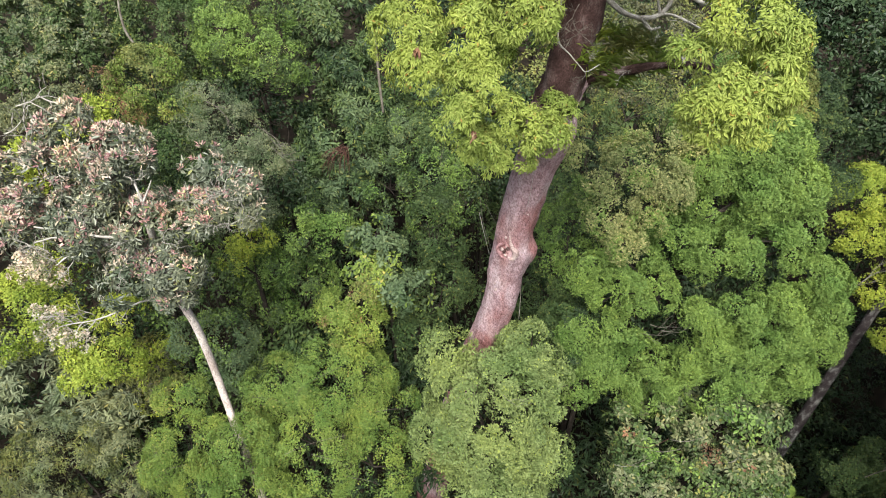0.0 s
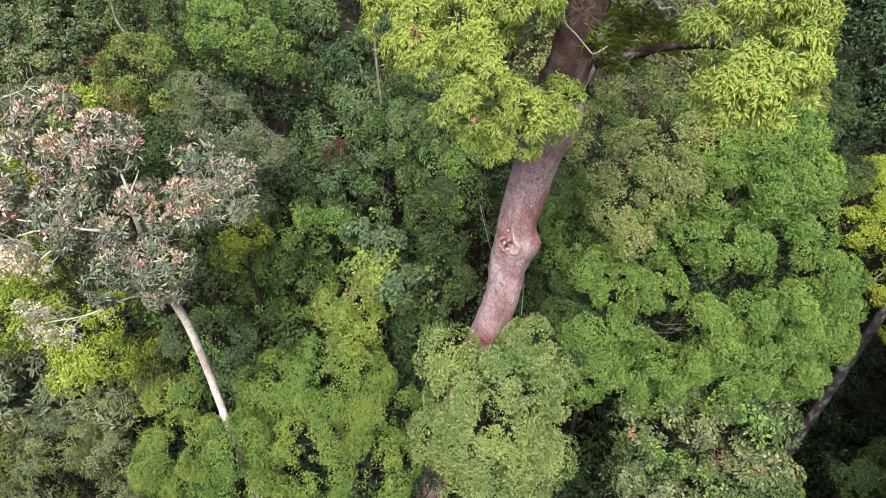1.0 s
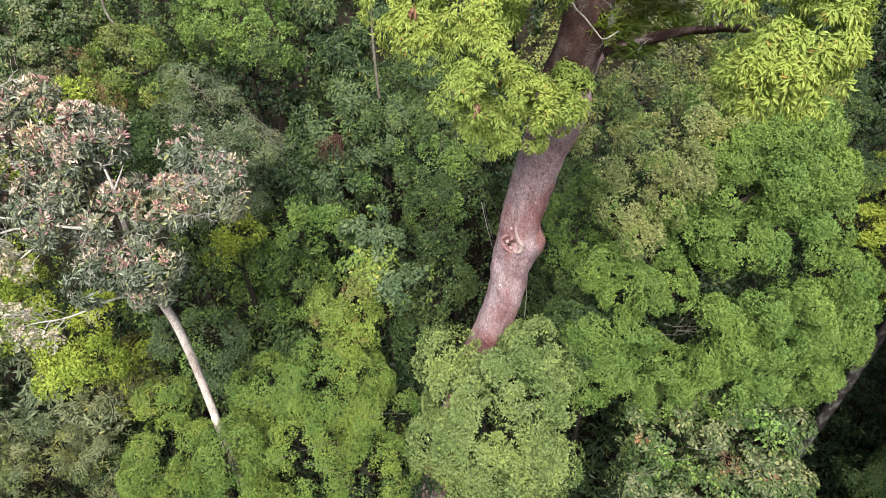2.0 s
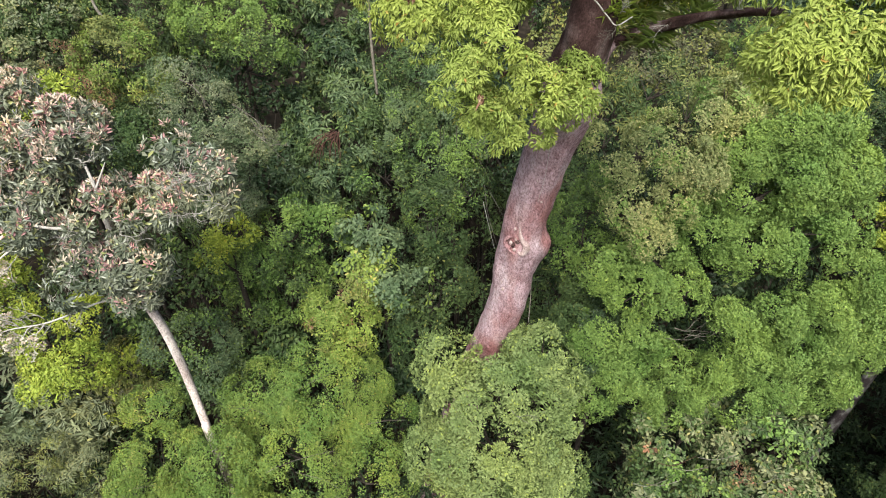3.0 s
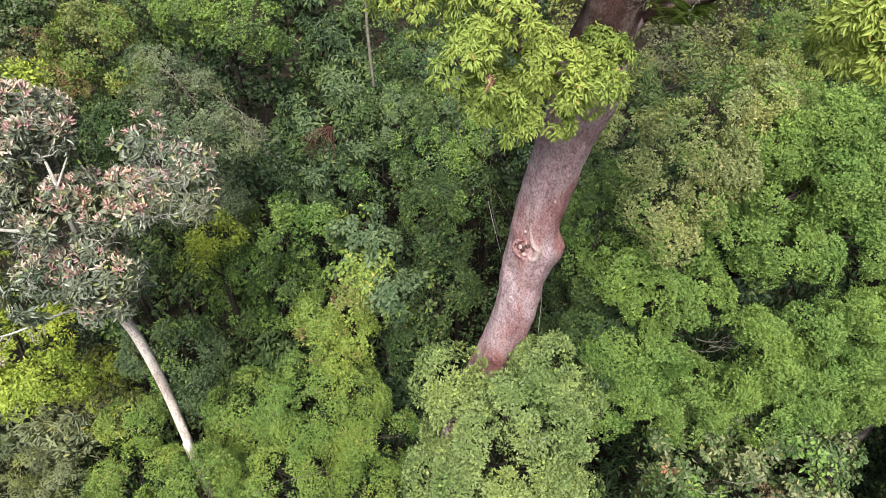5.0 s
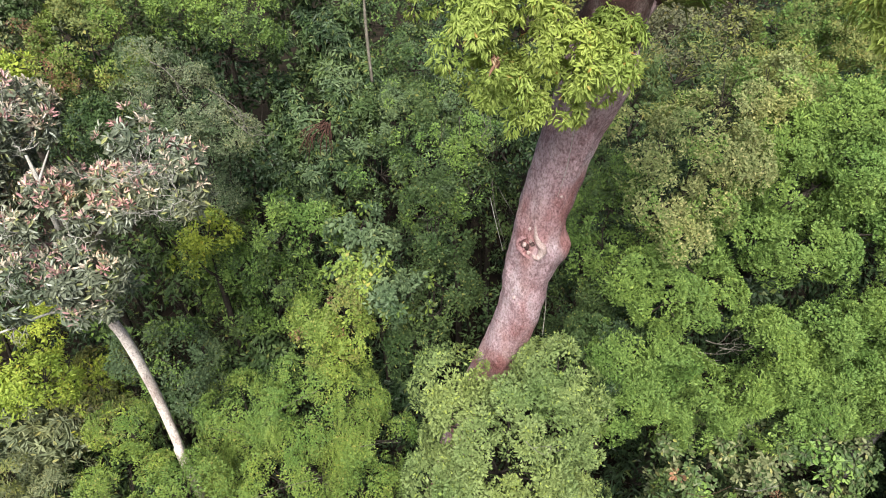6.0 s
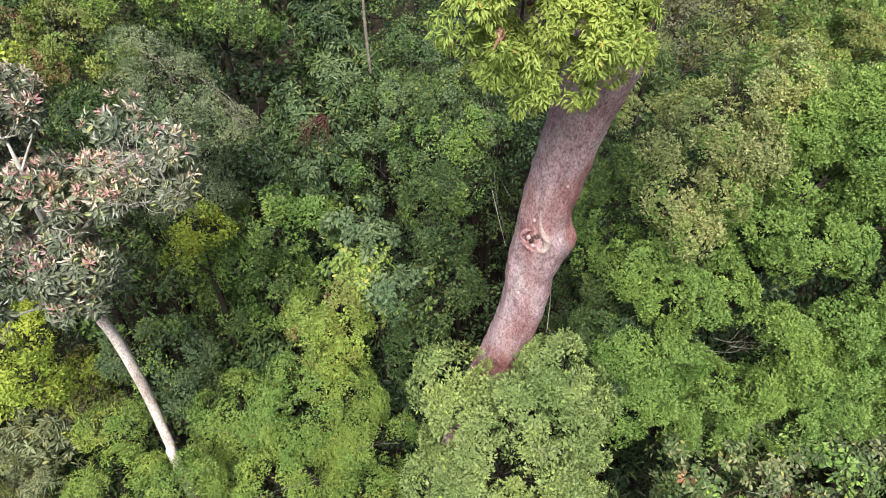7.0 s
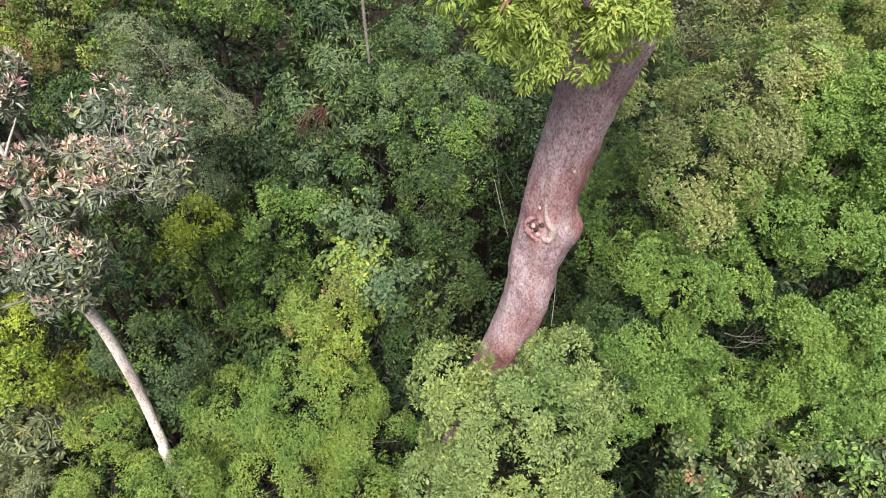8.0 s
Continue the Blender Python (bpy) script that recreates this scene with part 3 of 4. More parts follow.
    for line, radii, bark, wob, label in (
            ([(2.9, 12.9, 32.1), (3.21, 13.0, 31.98), (3.45, 13.0, 31.82), (3.75, 13.0, 31.59), (4.20, 13.0, 31.46), (4.57, 13.0, 31.54), (4.72, 13.0, 31.78), (4.73, 13.0, 32.2)], [0.07, 0.055, 0.048, 0.045, 0.04, 0.035], "white", 0.14, pale),
            ([(4.57, 13.0, 31.54), (4.46, 13.0, 31.84), (4.54, 13.0, 32.15)], [0.03, 0.022, 0.015], "white", 0.1, pale),
            ([(4.57, 13.0, 31.54), (4.83, 12.9, 31.55), (5.11, 12.5, 31.5), (5.2, 11.6, 31.6)], [0.03, 0.025, 0.02], "white", 0.1, pale),
            ([(4.20, 13.0, 31.46), (4.42, 13.0, 31.23), (4.60, 12.9, 31.3)], [0.045, 0.035, 0.02], "white", 0.14, pale),
            ([(4.90, 12.38, 32.09), (5.01, 11.88, 32.11), (5.16, 11.30, 32.36)], [0.045, 0.035, 0.025], "white", 0.1, pale),
            ([(4.60, 11.15, 31.2), (4.52, 11.2, 31.42), (4.45, 11.3, 31.75)], [0.05, 0.035, 0.03], "white", 0.14, pale),
            ([(2.55, 12.85, 28.7), (2.84, 12.9, 29.4), (3.05, 13.0, 29.78), (3.3, 13.1, 30.02)], [0.3, 0.24, 0.16, 0.11], "pink", 0.05, "pinkish limb at the fork"),
            ([(3.2, 13.1, 29.93), (3.6, 12.85, 30.27), (4.1, 12.1, 30.75), (4.6, 11.15, 31.22), (4.8, 10.4, 31.5)], [0.1, 0.08, 0.075, 0.065, 0.05], "umber", 0.24, rough),
            ([(2.80, 14.07, 30.99), (1.70, 12.81, 31.67), (0.73, 11.92, 31.53)], [0.13, 0.1, 0.05], "umber", 0.14, rough),
            ([(2.65, 13.00, 29.40), (1.73, 11.68, 30.01), (0.96, 10.92, 30.34)], [0.1, 0.075, 0.04], "umber", 0.14, rough),
            ([(2.26, 12.0, 32.33), (2.27, 12.0, 31.85), (2.31, 12.0, 31.35), (2.57, 12.0, 31.08), (2.80, 12.0, 30.84), (2.96, 12.0, 30.71), (3.23, 12.1, 30.82)], [0.014, 0.013, 0.009], "white", 0.1, bare)):
        tube("branch", line, radii, bark, root, 44, 12, wob, label)
    for p in ((2.45, 12.15, 31.91), (2.60, 12.15, 31.64), (2.80, 12.15, 31.41), (2.98, 12.15, 31.14), (2.65, 12.15, 32.02), (2.58, 12.15, 31.35), (2.89, 12.15, 31.58), (3.11, 12.15, 30.88), (2.97, 12.15, 30.63), (4.56, 12.9, 31.22), (4.77, 12.9, 31.44), (4.14, 12.43, 30.74)):
        tubes("twig", spray(p, (rng.uniform(-0.5, 0.5), -0.3, rng.uniform(-0.5, 0.5)), 0.33, 0.009, 3, 4, 0.8), "white" if rng.random() < 0.4 else "grey", root, "bare dead twigs", 4, 2.0)
    for p in ((-0.48, 11.03, 31.57), (0.58, 10.30, 30.23)):
        n = 26
        a = rng.uniform(0, 2 * np.pi, n)
        way = np.stack([0.7 * np.cos(a), 0.7 * np.sin(a), -rng.uniform(0.3, 1.2, n)], -1)
        v, q = leaves(np.array(p) + rng.normal(scale=0.03, size=(n, 3)), way, np.stack([np.cos(a), np.sin(a), np.ones(n)], -1), rng.uniform(0.1, 0.19, n), np.full(n, 0.045), LONG)
        under("withered_shoot", quad_mesh("withered_shoot", v, q, [LEAF["rust"]]), root, "withered orange shoot among lime leaves")
    return root


emergent_tree()


def epiphyte(at, size, mat):
    """A tuft of strap leaves that grows on a bough."""
    n = 70
    a = rng.uniform(0, 2 * np.pi, n)
    way = np.stack([np.cos(a), np.sin(a), rng.uniform(-0.3, 1.2, n)], -1)
    base = np.array(at) + rng.normal(scale=0.07, size=(n, 3))
    face = unit(np.stack([-0.3 * np.cos(a), -0.6 - 0.3 * np.sin(a), np.ones(n)], -1))
    v, q = leaves(base, way, face, size * rng.uniform(0.5, 1.2, n), rng.uniform(0.02, 0.035, n), LONG)
    ob = new("epiphyte_fern", quad_mesh("epiphyte_fern", v, q, [LEAF[mat]]))
    return tagged(ob, "tuft of strap-leaved fern growing on the bough", "fern", "epiphytes on the emergent tree")


for spot in ((3.41, 13.2, 31.02), (3.64, 13.2, 30.77), (3.77, 13.2, 31.08), (4.00, 13.2, 30.83), (4.15, 13.2, 31.02), (4.39, 13.1, 30.77), (4.54, 13.0, 30.96), (4.7, 13.0, 30.71), (3.74, 13.0, 30.17), (4.01, 12.7, 30.4),
             (4.18, 12.5, 30.6), (3.49, 13.2, 30.51), (4.4, 12.2, 30.75), (3.75, 13.1, 30.51), (2.94, 12.35, 31.06), (2.91, 12.35, 30.81), (3.12, 12.5, 31.0), (3.13, 12.7, 30.57), (3.6, 12.8, 30.1), (3.9, 12.5, 30.3), (3.9, 13.3, 30.6), (3.3, 13.2, 30.75)):
    epiphyte(spot, rng.uniform(0.25, 0.42), ("olive", "fresh", "yellow", "liana")[int(rng.integers(4))])


# ---- the flowering tree ----
def flowering_tree():
    top = [(-7.5, 12.77, 16.37), (-7.68, 13.07, 17.35), (-7.86, 13.41, 19.16), (-7.95, 13.46, 21.39), (-8.08, 13.43, 22.45), (-8.33, 13.63, 23.93), (-8.42, 13.81, 25.38), (-8.33, 13.75, 26.40)]
    low = top[0]
    root = thing("flowering_tree", (low[0], low[1], ground_z(low[0], low[1])), "slender pale-trunked tree with leathery leaves and pinkish young shoots", "tree")
    tube("trunk", [(low[0], low[1], ground_z(low[0], low[1]) - 0.3)] + top, [0.18, 0.14, 0.13, 0.125, 0.13, 0.13, 0.12, 0.1, 0.06], "cream", root, 90, 20, 0.035, "smooth cream bark")
    crown("crown", [
    (-8.42, 13.84, 25.25, 1.02), (-7.26, 13.85, 25.35, 0.76), (-6.85, 15.00, 26.43, 0.74), (-5.84, 14.76, 25.89, 0.84),
    (-5.83, 14.28, 25.37, 0.61), (-6.42, 14.45, 25.52, 0.68), (-9.13, 13.21, 24.08, 0.97), (-7.82, 13.33, 24.19, 0.84),
    (-7.87, 12.82, 23.42, 0.51), (-10.30, 13.86, 25.24, 1.05), (-6.94, 14.38, 25.66, 0.61),
    (-9.63, 14.46, 26.01, 0.83),
], "leather", ["leather", "young", "blossom"], root, [0.34, 0.2], 1.15, tips=0.35, pieces=300, near=((-7.47, 12.43, 24.36)))
    crown("blossoming_crown", [
    (-10.37, 15.06, 27.32, 1.03), (-9.04, 14.53, 27.09, 0.92), (-11.54, 14.67, 26.35, 1.08), (-12.32, 13.94, 25.18, 1.06),
    (-13.75, 14.38, 25.46, 1.32),
], "leather", ["leather", "young", "blossom"], root, [0.38, 0.4], 1.2, tips=0.12, label="foliage pink and cream with young shoots and blossom")
    for line, g in (([(-8.33, 13.63, 23.93), (-9.53, 13.81, 25.07), (-10.74, 13.90, 25.81), (-11.86, 14.11, 26.06)], 0.07), ([(-8.30, 13.52, 23.33), (-8.89, 13.13, 25.21), (-9.50, 13.02, 25.54), (-11.20, 13.18, 25.73)], 0.06), ([(-8.21, 13.48, 23.60), (-9.63, 13.29, 25.08), (-10.56, 13.16, 25.39), (-11.34, 13.06, 25.27)], 0.06),
                 ([(-8.08, 13.38, 22.38), (-8.75, 12.96, 23.13), (-9.28, 12.34, 23.33), (-9.90, 12.03, 23.27), (-10.71, 11.94, 23.16), (-11.19, 11.84, 23.04)], 0.034), ([(-8.33, 13.63, 23.93), (-7.37, 14.15, 25.02), (-6.33, 14.71, 25.83)], 0.06),
                 ([(-8.37, 13.66, 24.12), (-8.27, 13.54, 25.38), (-8.18, 13.52, 26.28), (-8.30, 13.70, 26.81)], 0.075), ([(-8.18, 13.52, 26.28), (-7.93, 13.60, 26.69), (-7.84, 13.76, 26.89)], 0.03), ([(-9.42, 13.34, 24.83), (-10.24, 12.86, 25.03), (-10.65, 12.58, 24.86)], 0.05)):
        tube("branch", line, [g, g * 0.7, g * 0.35], "white", root, 24, 9, 0.05, "bare bleached branch")
    for p in ((-9.90, 12.03, 23.27), (-10.55, 11.97, 23.20), (-10.95, 11.89, 23.10), (-10.65, 12.63, 24.91), (-10.80, 12.78, 25.09), (-11.27, 12.88, 25.21), (-10.22, 11.99, 23.22)):
        tubes("twig", spray(p, (-0.5, -0.1, rng.choice((-0.5, 0.6))), 0.45, 0.02, 3, 4, 1.1), "white", root, "bleached bare twigs", 4, 2.5)
    for i in range(9):
        f = i / 8
        p = (-9.15 - 1.7 * f, 12.45 - 0.5 * f, 23.3 - 0.12 * f)
        tubes("twig", spray(p, (rng.uniform(-0.9, -0.2), -0.2, rng.choice((-0.8, 0.9))), rng.uniform(0.25, 0.45), 0.014, 3, 3, 1.0), "white", root, "bleached bare twigs", 4, 2.5)
    # pale forked twigs that show between the leaves on the near side of the crown
    for x, y, z, r in ((-5.84, 14.76, 25.89, 0.84), (-5.83, 14.28, 25.37, 0.61), (-6.42, 14.45, 25.52, 0.68), (-8.42, 13.84, 25.25, 1.02), (-10.30, 13.86, 25.24, 1.05), (-9.04, 14.53, 27.09, 0.92), (-10.37, 15.06, 27.32, 1.03)):
        for i in range(3):
            s, h = rng.uniform(-0.7, 0.7), rng.uniform(-0.4, 0.6)
            p = (x + r * s, y - r * 0.85 * (1 - 0.4 * s * s), z + r * h)
            tubes("twig", spray(p, (0.6 * s + rng.uniform(-0.3, 0.3), -0.55, 0.3 + h), 0.5, 0.015, 3, 4, 0.9), "white", root, "bleached bare twigs", 4, 2.5)
    for p in ((-11.11, 12.10, 23.35), (-11.01, 11.75, 22.78), (-10.36, 11.70, 22.71), (-11.03, 12.60, 24.73), (-11.41, 12.53, 24.48), (-10.78, 12.53, 24.48), (-11.12, 12.68, 24.97)):
        crown("blossom", [(p[0], p[1], p[2], 0.3), (p[0] - 0.4, p[1], p[2] + 0.15, 0.2)], "petal", ["blossom", "dull"], root, [0.5], 0.12, "cream and pinkish blossom at the twig ends")
    return root


flowering_tree()

# ---- the domed tree and its neighbours ----
domed = tree([
    (8.23, 16.20, 25.66, 0.90), (9.37, 16.02, 26.28, 0.88), (10.33, 16.27, 26.52, 0.79), (10.86, 15.52, 25.38, 0.80),
    (9.71, 15.38, 25.27, 0.97), (8.67, 15.57, 24.59, 0.95), (7.86, 16.19, 25.03, 0.78), (11.16, 15.40, 23.93, 0.96),
    (9.81, 15.10, 23.82, 1.06), (8.68, 14.87, 23.43, 0.96), (7.74, 15.28, 23.56, 0.82), (10.80, 14.85, 23.62, 0.74),
    (9.36, 14.62, 23.46, 0.68), (8.12, 14.68, 23.16, 0.62), (7.03, 15.84, 23.47, 0.88), (5.74, 14.90, 23.28, 0.96),
    (4.62, 14.51, 23.02, 0.78), (5.52, 14.04, 22.48, 0.85), (6.78, 14.48, 22.18, 0.80), (6.24, 13.82, 22.02, 0.49),
], "clumped", ["mid"],
     "broad domed tree of dense mid-green rounded leaf clumps", base=(9.9, 19.6), girth=0.24, gaps=0.03)
crown("lower_crown", [
    (12.47, 14.80, 22.21, 0.77), (10.88, 13.9, 21.92, 0.86), (9.57, 13.65, 21.85, 0.76), (8.45, 13.65, 21.5, 0.72),
    (13.65, 15.49, 20.23, 0.8), (13.7, 14.65, 19.75, 0.5), (11.59, 13.87, 20.95, 1.00), (10.17, 13.50, 20.81, 0.99),
    (8.96, 13.45, 20.58, 0.92), (8.37, 13.32, 19.81, 0.71), (13.4, 14.79, 18.99, 0.78), (12.95, 14.11, 18.1, 0.62),
    (11.66, 13.57, 19.33, 1.00), (10.20, 13.19, 19.28, 0.91), (9.11, 13.16, 18.86, 0.84), (12.4, 14.0, 17.5, 0.55),
    (7.91, 13.33, 18.76, 0.61),
], "clumped", ["mid"], domed, gaps=0.03)
crown("upper_crown", [
    (10.45, 20.19, 26.08, 1.07), (11.23, 19.54, 25.98, 1.01), (12.17, 19.39, 25.68, 0.82), (9.31, 19.74, 25.98, 0.94),
    (11.65, 21.16, 26.35, 1.02), (10.71, 21.84, 26.49, 1.08), (12.73, 21.06, 26.11, 0.81), (9.63, 18.62, 25.60, 0.91),
    (10.74, 18.53, 25.65, 0.91),
], "clumped", ["mid", "olive"], domed, [0.7], gaps=0.03)
crown("hanging_bough", [
    (4.72, 13.46, 21.07, 0.87), (5.65, 13.39, 21.14, 0.72), (5.08, 13.25, 19.95, 0.89), (6.56, 13.65, 19.47, 0.92),
    (7.54, 13.59, 19.24, 0.77), (6.73, 14.20, 17.16, 0.87), (7.49, 13.64, 17.90, 0.84), (4.71, 13.39, 18.49, 0.66),
], "clumped", ["mid"], domed, gaps=0.03)
# Added core of near-black leaves, putting shade into the gaps of the dome.
crown("inner_crown", [(9.8, 19.2, 18.3, 3.3, 3.7, 5.2), (9.4, 16.6, 20.8, 2.6, 1.5, 2.4), (6.6, 16.2, 20.2, 1.4, 1.2, 1.6), (5.4, 18.2, 19.0, 1.6, 1.8, 2.4)], "shade", ["dark"], domed, fill=1.2, label="inner leaves of the dome, coloured dark for shade")
tree([
    (5.97, 15.82, 25.90, 1.02), (4.77, 15.59, 25.54, 0.78), (7.90, 17.18, 26.40, 0.88), (6.81, 15.38, 25.48, 0.74),
    (5.09, 14.82, 24.82, 0.74), (4.41, 16.24, 25.84, 0.62), (6.78, 16.95, 26.33, 0.84), (5.46, 14.18, 24.34, 0.60),
    (7.81, 16.06, 25.75, 0.65), (6.23, 14.75, 24.98, 0.63),
], "small", ["liana", "mid"],
     "pale yellowish leaves of a climber over a tree crown", girth=0.1, name="climber_covered_tree", shares=[0.2])
tree([
    (6.43, 19.29, 25.89, 1.30), (5.21, 18.73, 25.43, 0.90), (7.66, 19.60, 26.05, 1.01),
], "feather", ["deep", "olive"], "dark green feathery tree with drooping leaf sprays", shares=[0.65])
tree([
    (1.61, 11.78, 20.37, 1.62), (0.20, 12.50, 21.08, 0.94), (2.78, 12.67, 21.16, 0.91), (0.55, 11.73, 20.44, 0.98),
    (3.16, 11.99, 20.10, 1.01), (1.39, 11.49, 18.98, 1.90), (2.89, 11.04, 18.05, 1.16), (-0.16, 11.21, 18.76, 0.78),
    (1.63, 10.69, 16.90, 1.61), (0.25, 11.3, 18.3, 0.75),
], "medium", ["pale"],
     "round-headed tree with pale fresh green leaves", base=(2.2, 12.6), girth=0.2, pieces=300, near=((1.43, 11.48, 21.84)), fill=1.3, gaps=0.06)
tree([
    (-4.14, 15.14, 16.28, 2.13), (-6.28, 14.75, 16.43, 1.45), (-2.52, 14.32, 15.93, 1.45), (-4.85, 13.17, 15.37, 2.25),
    (-2.64, 12.41, 15.06, 1.61),
], "fine", ["fresh", "mid"], "bushy bright green tree tangled with thin climbers", girth=0.2, shares=[0.45], fill=1.05, gaps=0.04)
tree([
    (-7.25, 12.10, 16.63, 0.87), (-7.05, 11.64, 16.43, 0.82), (-7.53, 12.33, 16.54, 0.59), (-7.30, 11.96, 16.57, 1.42),
    (-9.23, 12.26, 15.70, 1.57), (-6.82, 11.38, 15.28, 1.74), (-9.80, 14.25, 16.74, 0.99), (-8.14, 11.23, 15.56, 1.23), (-7.35, 12.0, 15.5, 0.95), (-7.0, 11.9, 14.4, 1.0), (-7.46, 12.34, 17.03, 0.5),
], "fine", ["fresh", "mid"], "bushy bright green tree beside the pale trunk", base=(-8.6, 13.4), shares=[0.4], fill=1.05, gaps=0.04)
tree([
    (7.74, 12.9, 16.5, 1.70), (10.07, 12.75, 17.2, 1.76), (11.1, 12.3, 17.2, 1.1), (9.53, 11.66, 15.56, 2.13),
    (7.26, 11.96, 15.05, 1.38), (11.2, 11.43, 15.96, 0.92),
], "broad", ["dull", "mid", "deep", "rust"], "dull green broad-leaved tree with a few withered leaves", shares=[0.08, 0.6, 0.004])
tree([
    (16.85, 20.41, 21.89, 1.17), (17.37, 19.18, 20.53, 1.05), (16.18, 19.40, 20.65, 0.71), (17.25, 17.25, 19.23, 0.82),
    (18.78, 19.04, 20.05, 1.40), (17.51, 16.03, 17.95, 0.64),
], "medium", ["yellow"], "yellow-green tree with open crown", bark="brown")
# Only the trunk is in view; the dense crown is added to shade the gap.
tree([(20.2, 17.2, 27.0, 2.3), (21.8, 14.4, 26.5, 2.5), (21.0, 20.0, 27.8, 2.4)], "coarse", ["fresh"], "tree on a dark lichen-spotted trunk", base=(16.9, 17.0), bark="lichen", girth=0.19, fill=1.6,
     stem=[(17.0, 17.0, 8.0), (17.03, 17.0, 12.0), (17.1, 17.0, 16.0), (17.2, 17.0, 20.0), (17.6, 17.0, 23.5)])
# Shade on this tree is put into its near-black leaf tone.
tree([
    (23.05, 34.49, 23.07, 2.89), (23.17, 31.74, 20.24, 2.41), (24.56, 30.05, 18.68, 1.93), (21.40, 35.05, 23.83, 1.96),
    (26.12, 33.06, 21.67, 2.57),
], "rosy", ["dark"], "broad-leaved tree with leaf colour darkened for shade")
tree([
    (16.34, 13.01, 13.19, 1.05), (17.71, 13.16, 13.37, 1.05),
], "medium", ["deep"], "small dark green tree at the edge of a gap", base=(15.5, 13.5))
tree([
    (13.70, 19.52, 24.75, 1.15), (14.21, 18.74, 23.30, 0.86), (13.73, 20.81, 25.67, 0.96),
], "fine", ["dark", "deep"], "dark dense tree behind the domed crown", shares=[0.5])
# Fill behind the dome; its leaf colour carries the shade.
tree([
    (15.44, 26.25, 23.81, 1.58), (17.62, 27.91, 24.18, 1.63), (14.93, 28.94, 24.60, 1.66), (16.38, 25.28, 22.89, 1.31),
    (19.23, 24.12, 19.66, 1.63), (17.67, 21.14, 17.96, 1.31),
], "shade", ["dark"], "tree behind the dome with leaf colour darkened for shade")
# ---- trees of the middle ----
tree([
    (-4.73, 25.79, 21.14, 2.18), (-4.94, 24.12, 19.66, 1.63), (-3.94, 26.83, 22.09, 1.66), (-6.61, 24.86, 20.13, 1.25),
], "droop", ["deep", "blue", "dark"], "dark green tree with long drooping leaves and red twigs", shares=[0.4, 0.2])
tree([
    (-5.07, 29.54, 24.92, 2.08), (-4.52, 28.10, 23.24, 1.54), (-6.25, 29.13, 25.88, 1.36), (-6.20, 28.57, 23.62, 1.41),
], "droop", ["deep", "dark", "blue"], "dark bluish tree hung with climbers", shares=[0.3, 0.3])
tree([
    (-1.72, 25.57, 21.26, 1.77), (0.42, 24.87, 21.96, 1.46), (-1.20, 27.19, 22.80, 1.52), (-2.51, 23.98, 19.75, 1.36),
    (-2.61, 29.09, 23.97, 1.69),
], "middling", ["deep", "blue", "mid"], "tree wrapped in a hanging curtain of climbers", shares=[0.4, 0.12])
tree([
    (-0.23, 23.31, 20.51, 1.70), (1.13, 21.67, 20.43, 1.01), (1.17, 23.64, 21.51, 1.04), (-0.60, 21.82, 19.70, 1.16),
], "middling", ["deep", "mid", "blue"], "leafy curtain of climbers over a slender tree", shares=[0.4, 0.25])
tree([
    (-5.69, 19.45, 20.01, 1.47), (-6.62, 18.83, 19.32, 1.07), (-4.54, 19.66, 20.15, 1.08), (-5.83, 18.71, 18.15, 1.34),
    (-7.35, 18.45, 17.39, 0.99),
], "middling", ["mid", "deep"], "rounded mid-green tree of medium height", shares=[0.4])
tree([
    (-2.65, 17.97, 21.51, 0.79), (-2.01, 17.38, 20.89, 0.88), (-1.80, 16.77, 20.00, 0.88), (-2.89, 17.27, 20.41, 0.75),
    (-1.06, 16.97, 19.81, 0.67),
], "broad", ["blue", "fresh"], "open tree with large glossy green leaves", shares=[0.3])
tree([
    (-3.06, 16.32, 19.84, 0.66), (-3.85, 15.94, 18.86, 0.71), (-2.67, 15.90, 18.74, 0.62), (-4.19, 16.49, 19.37, 0.54),
    (-2.75, 16.91, 20.30, 0.57), (-2.23, 16.26, 19.45, 0.49), (-3.44, 15.52, 18.21, 0.54),
], "medium", ["fresh", "olive", "rust"], "bush with yellow-green and orange-tinged leaves", shares=[0.2, 0.03])
tree([
    (-0.25, 19.14, 20.2, 1.1), (0.0, 18.10, 19.04, 1.15), (-0.32, 17.42, 18.44, 1.05), (-0.56, 19.88, 20.57, 1.07),
    (-1.05, 17.38, 16.79, 1.09),
], "middling", ["deep"], "dark rounded tree behind the big trunk")
tree([
    (-7.46, 18.08, 21.14, 0.85), (-7.87, 17.85, 20.48, 0.59),
], "middling", ["yellow", "fresh"], "small bright green sapling crown", shares=[0.4])
tree([
    (-8.89, 16.20, 17.43, 1.42), (-10.05, 16.21, 17.75, 0.92), (-8.28, 15.90, 16.74, 0.93),
], "middling", ["blue", "mid"], "bluish green rounded tree behind the pale trunk", shares=[0.3])
tree([
    (-12.66, 16.57, 15.19, 1.28), (-12.4, 16.2, 14.6, 0.9), (-11.92, 17.17, 15.96, 0.89), (-11.64, 16.03, 14.74, 0.74),
], "oval", ["olive", "yellow", "drab"], "shrubby tree with yellowing leaves", shares=[0.35, 0.2])
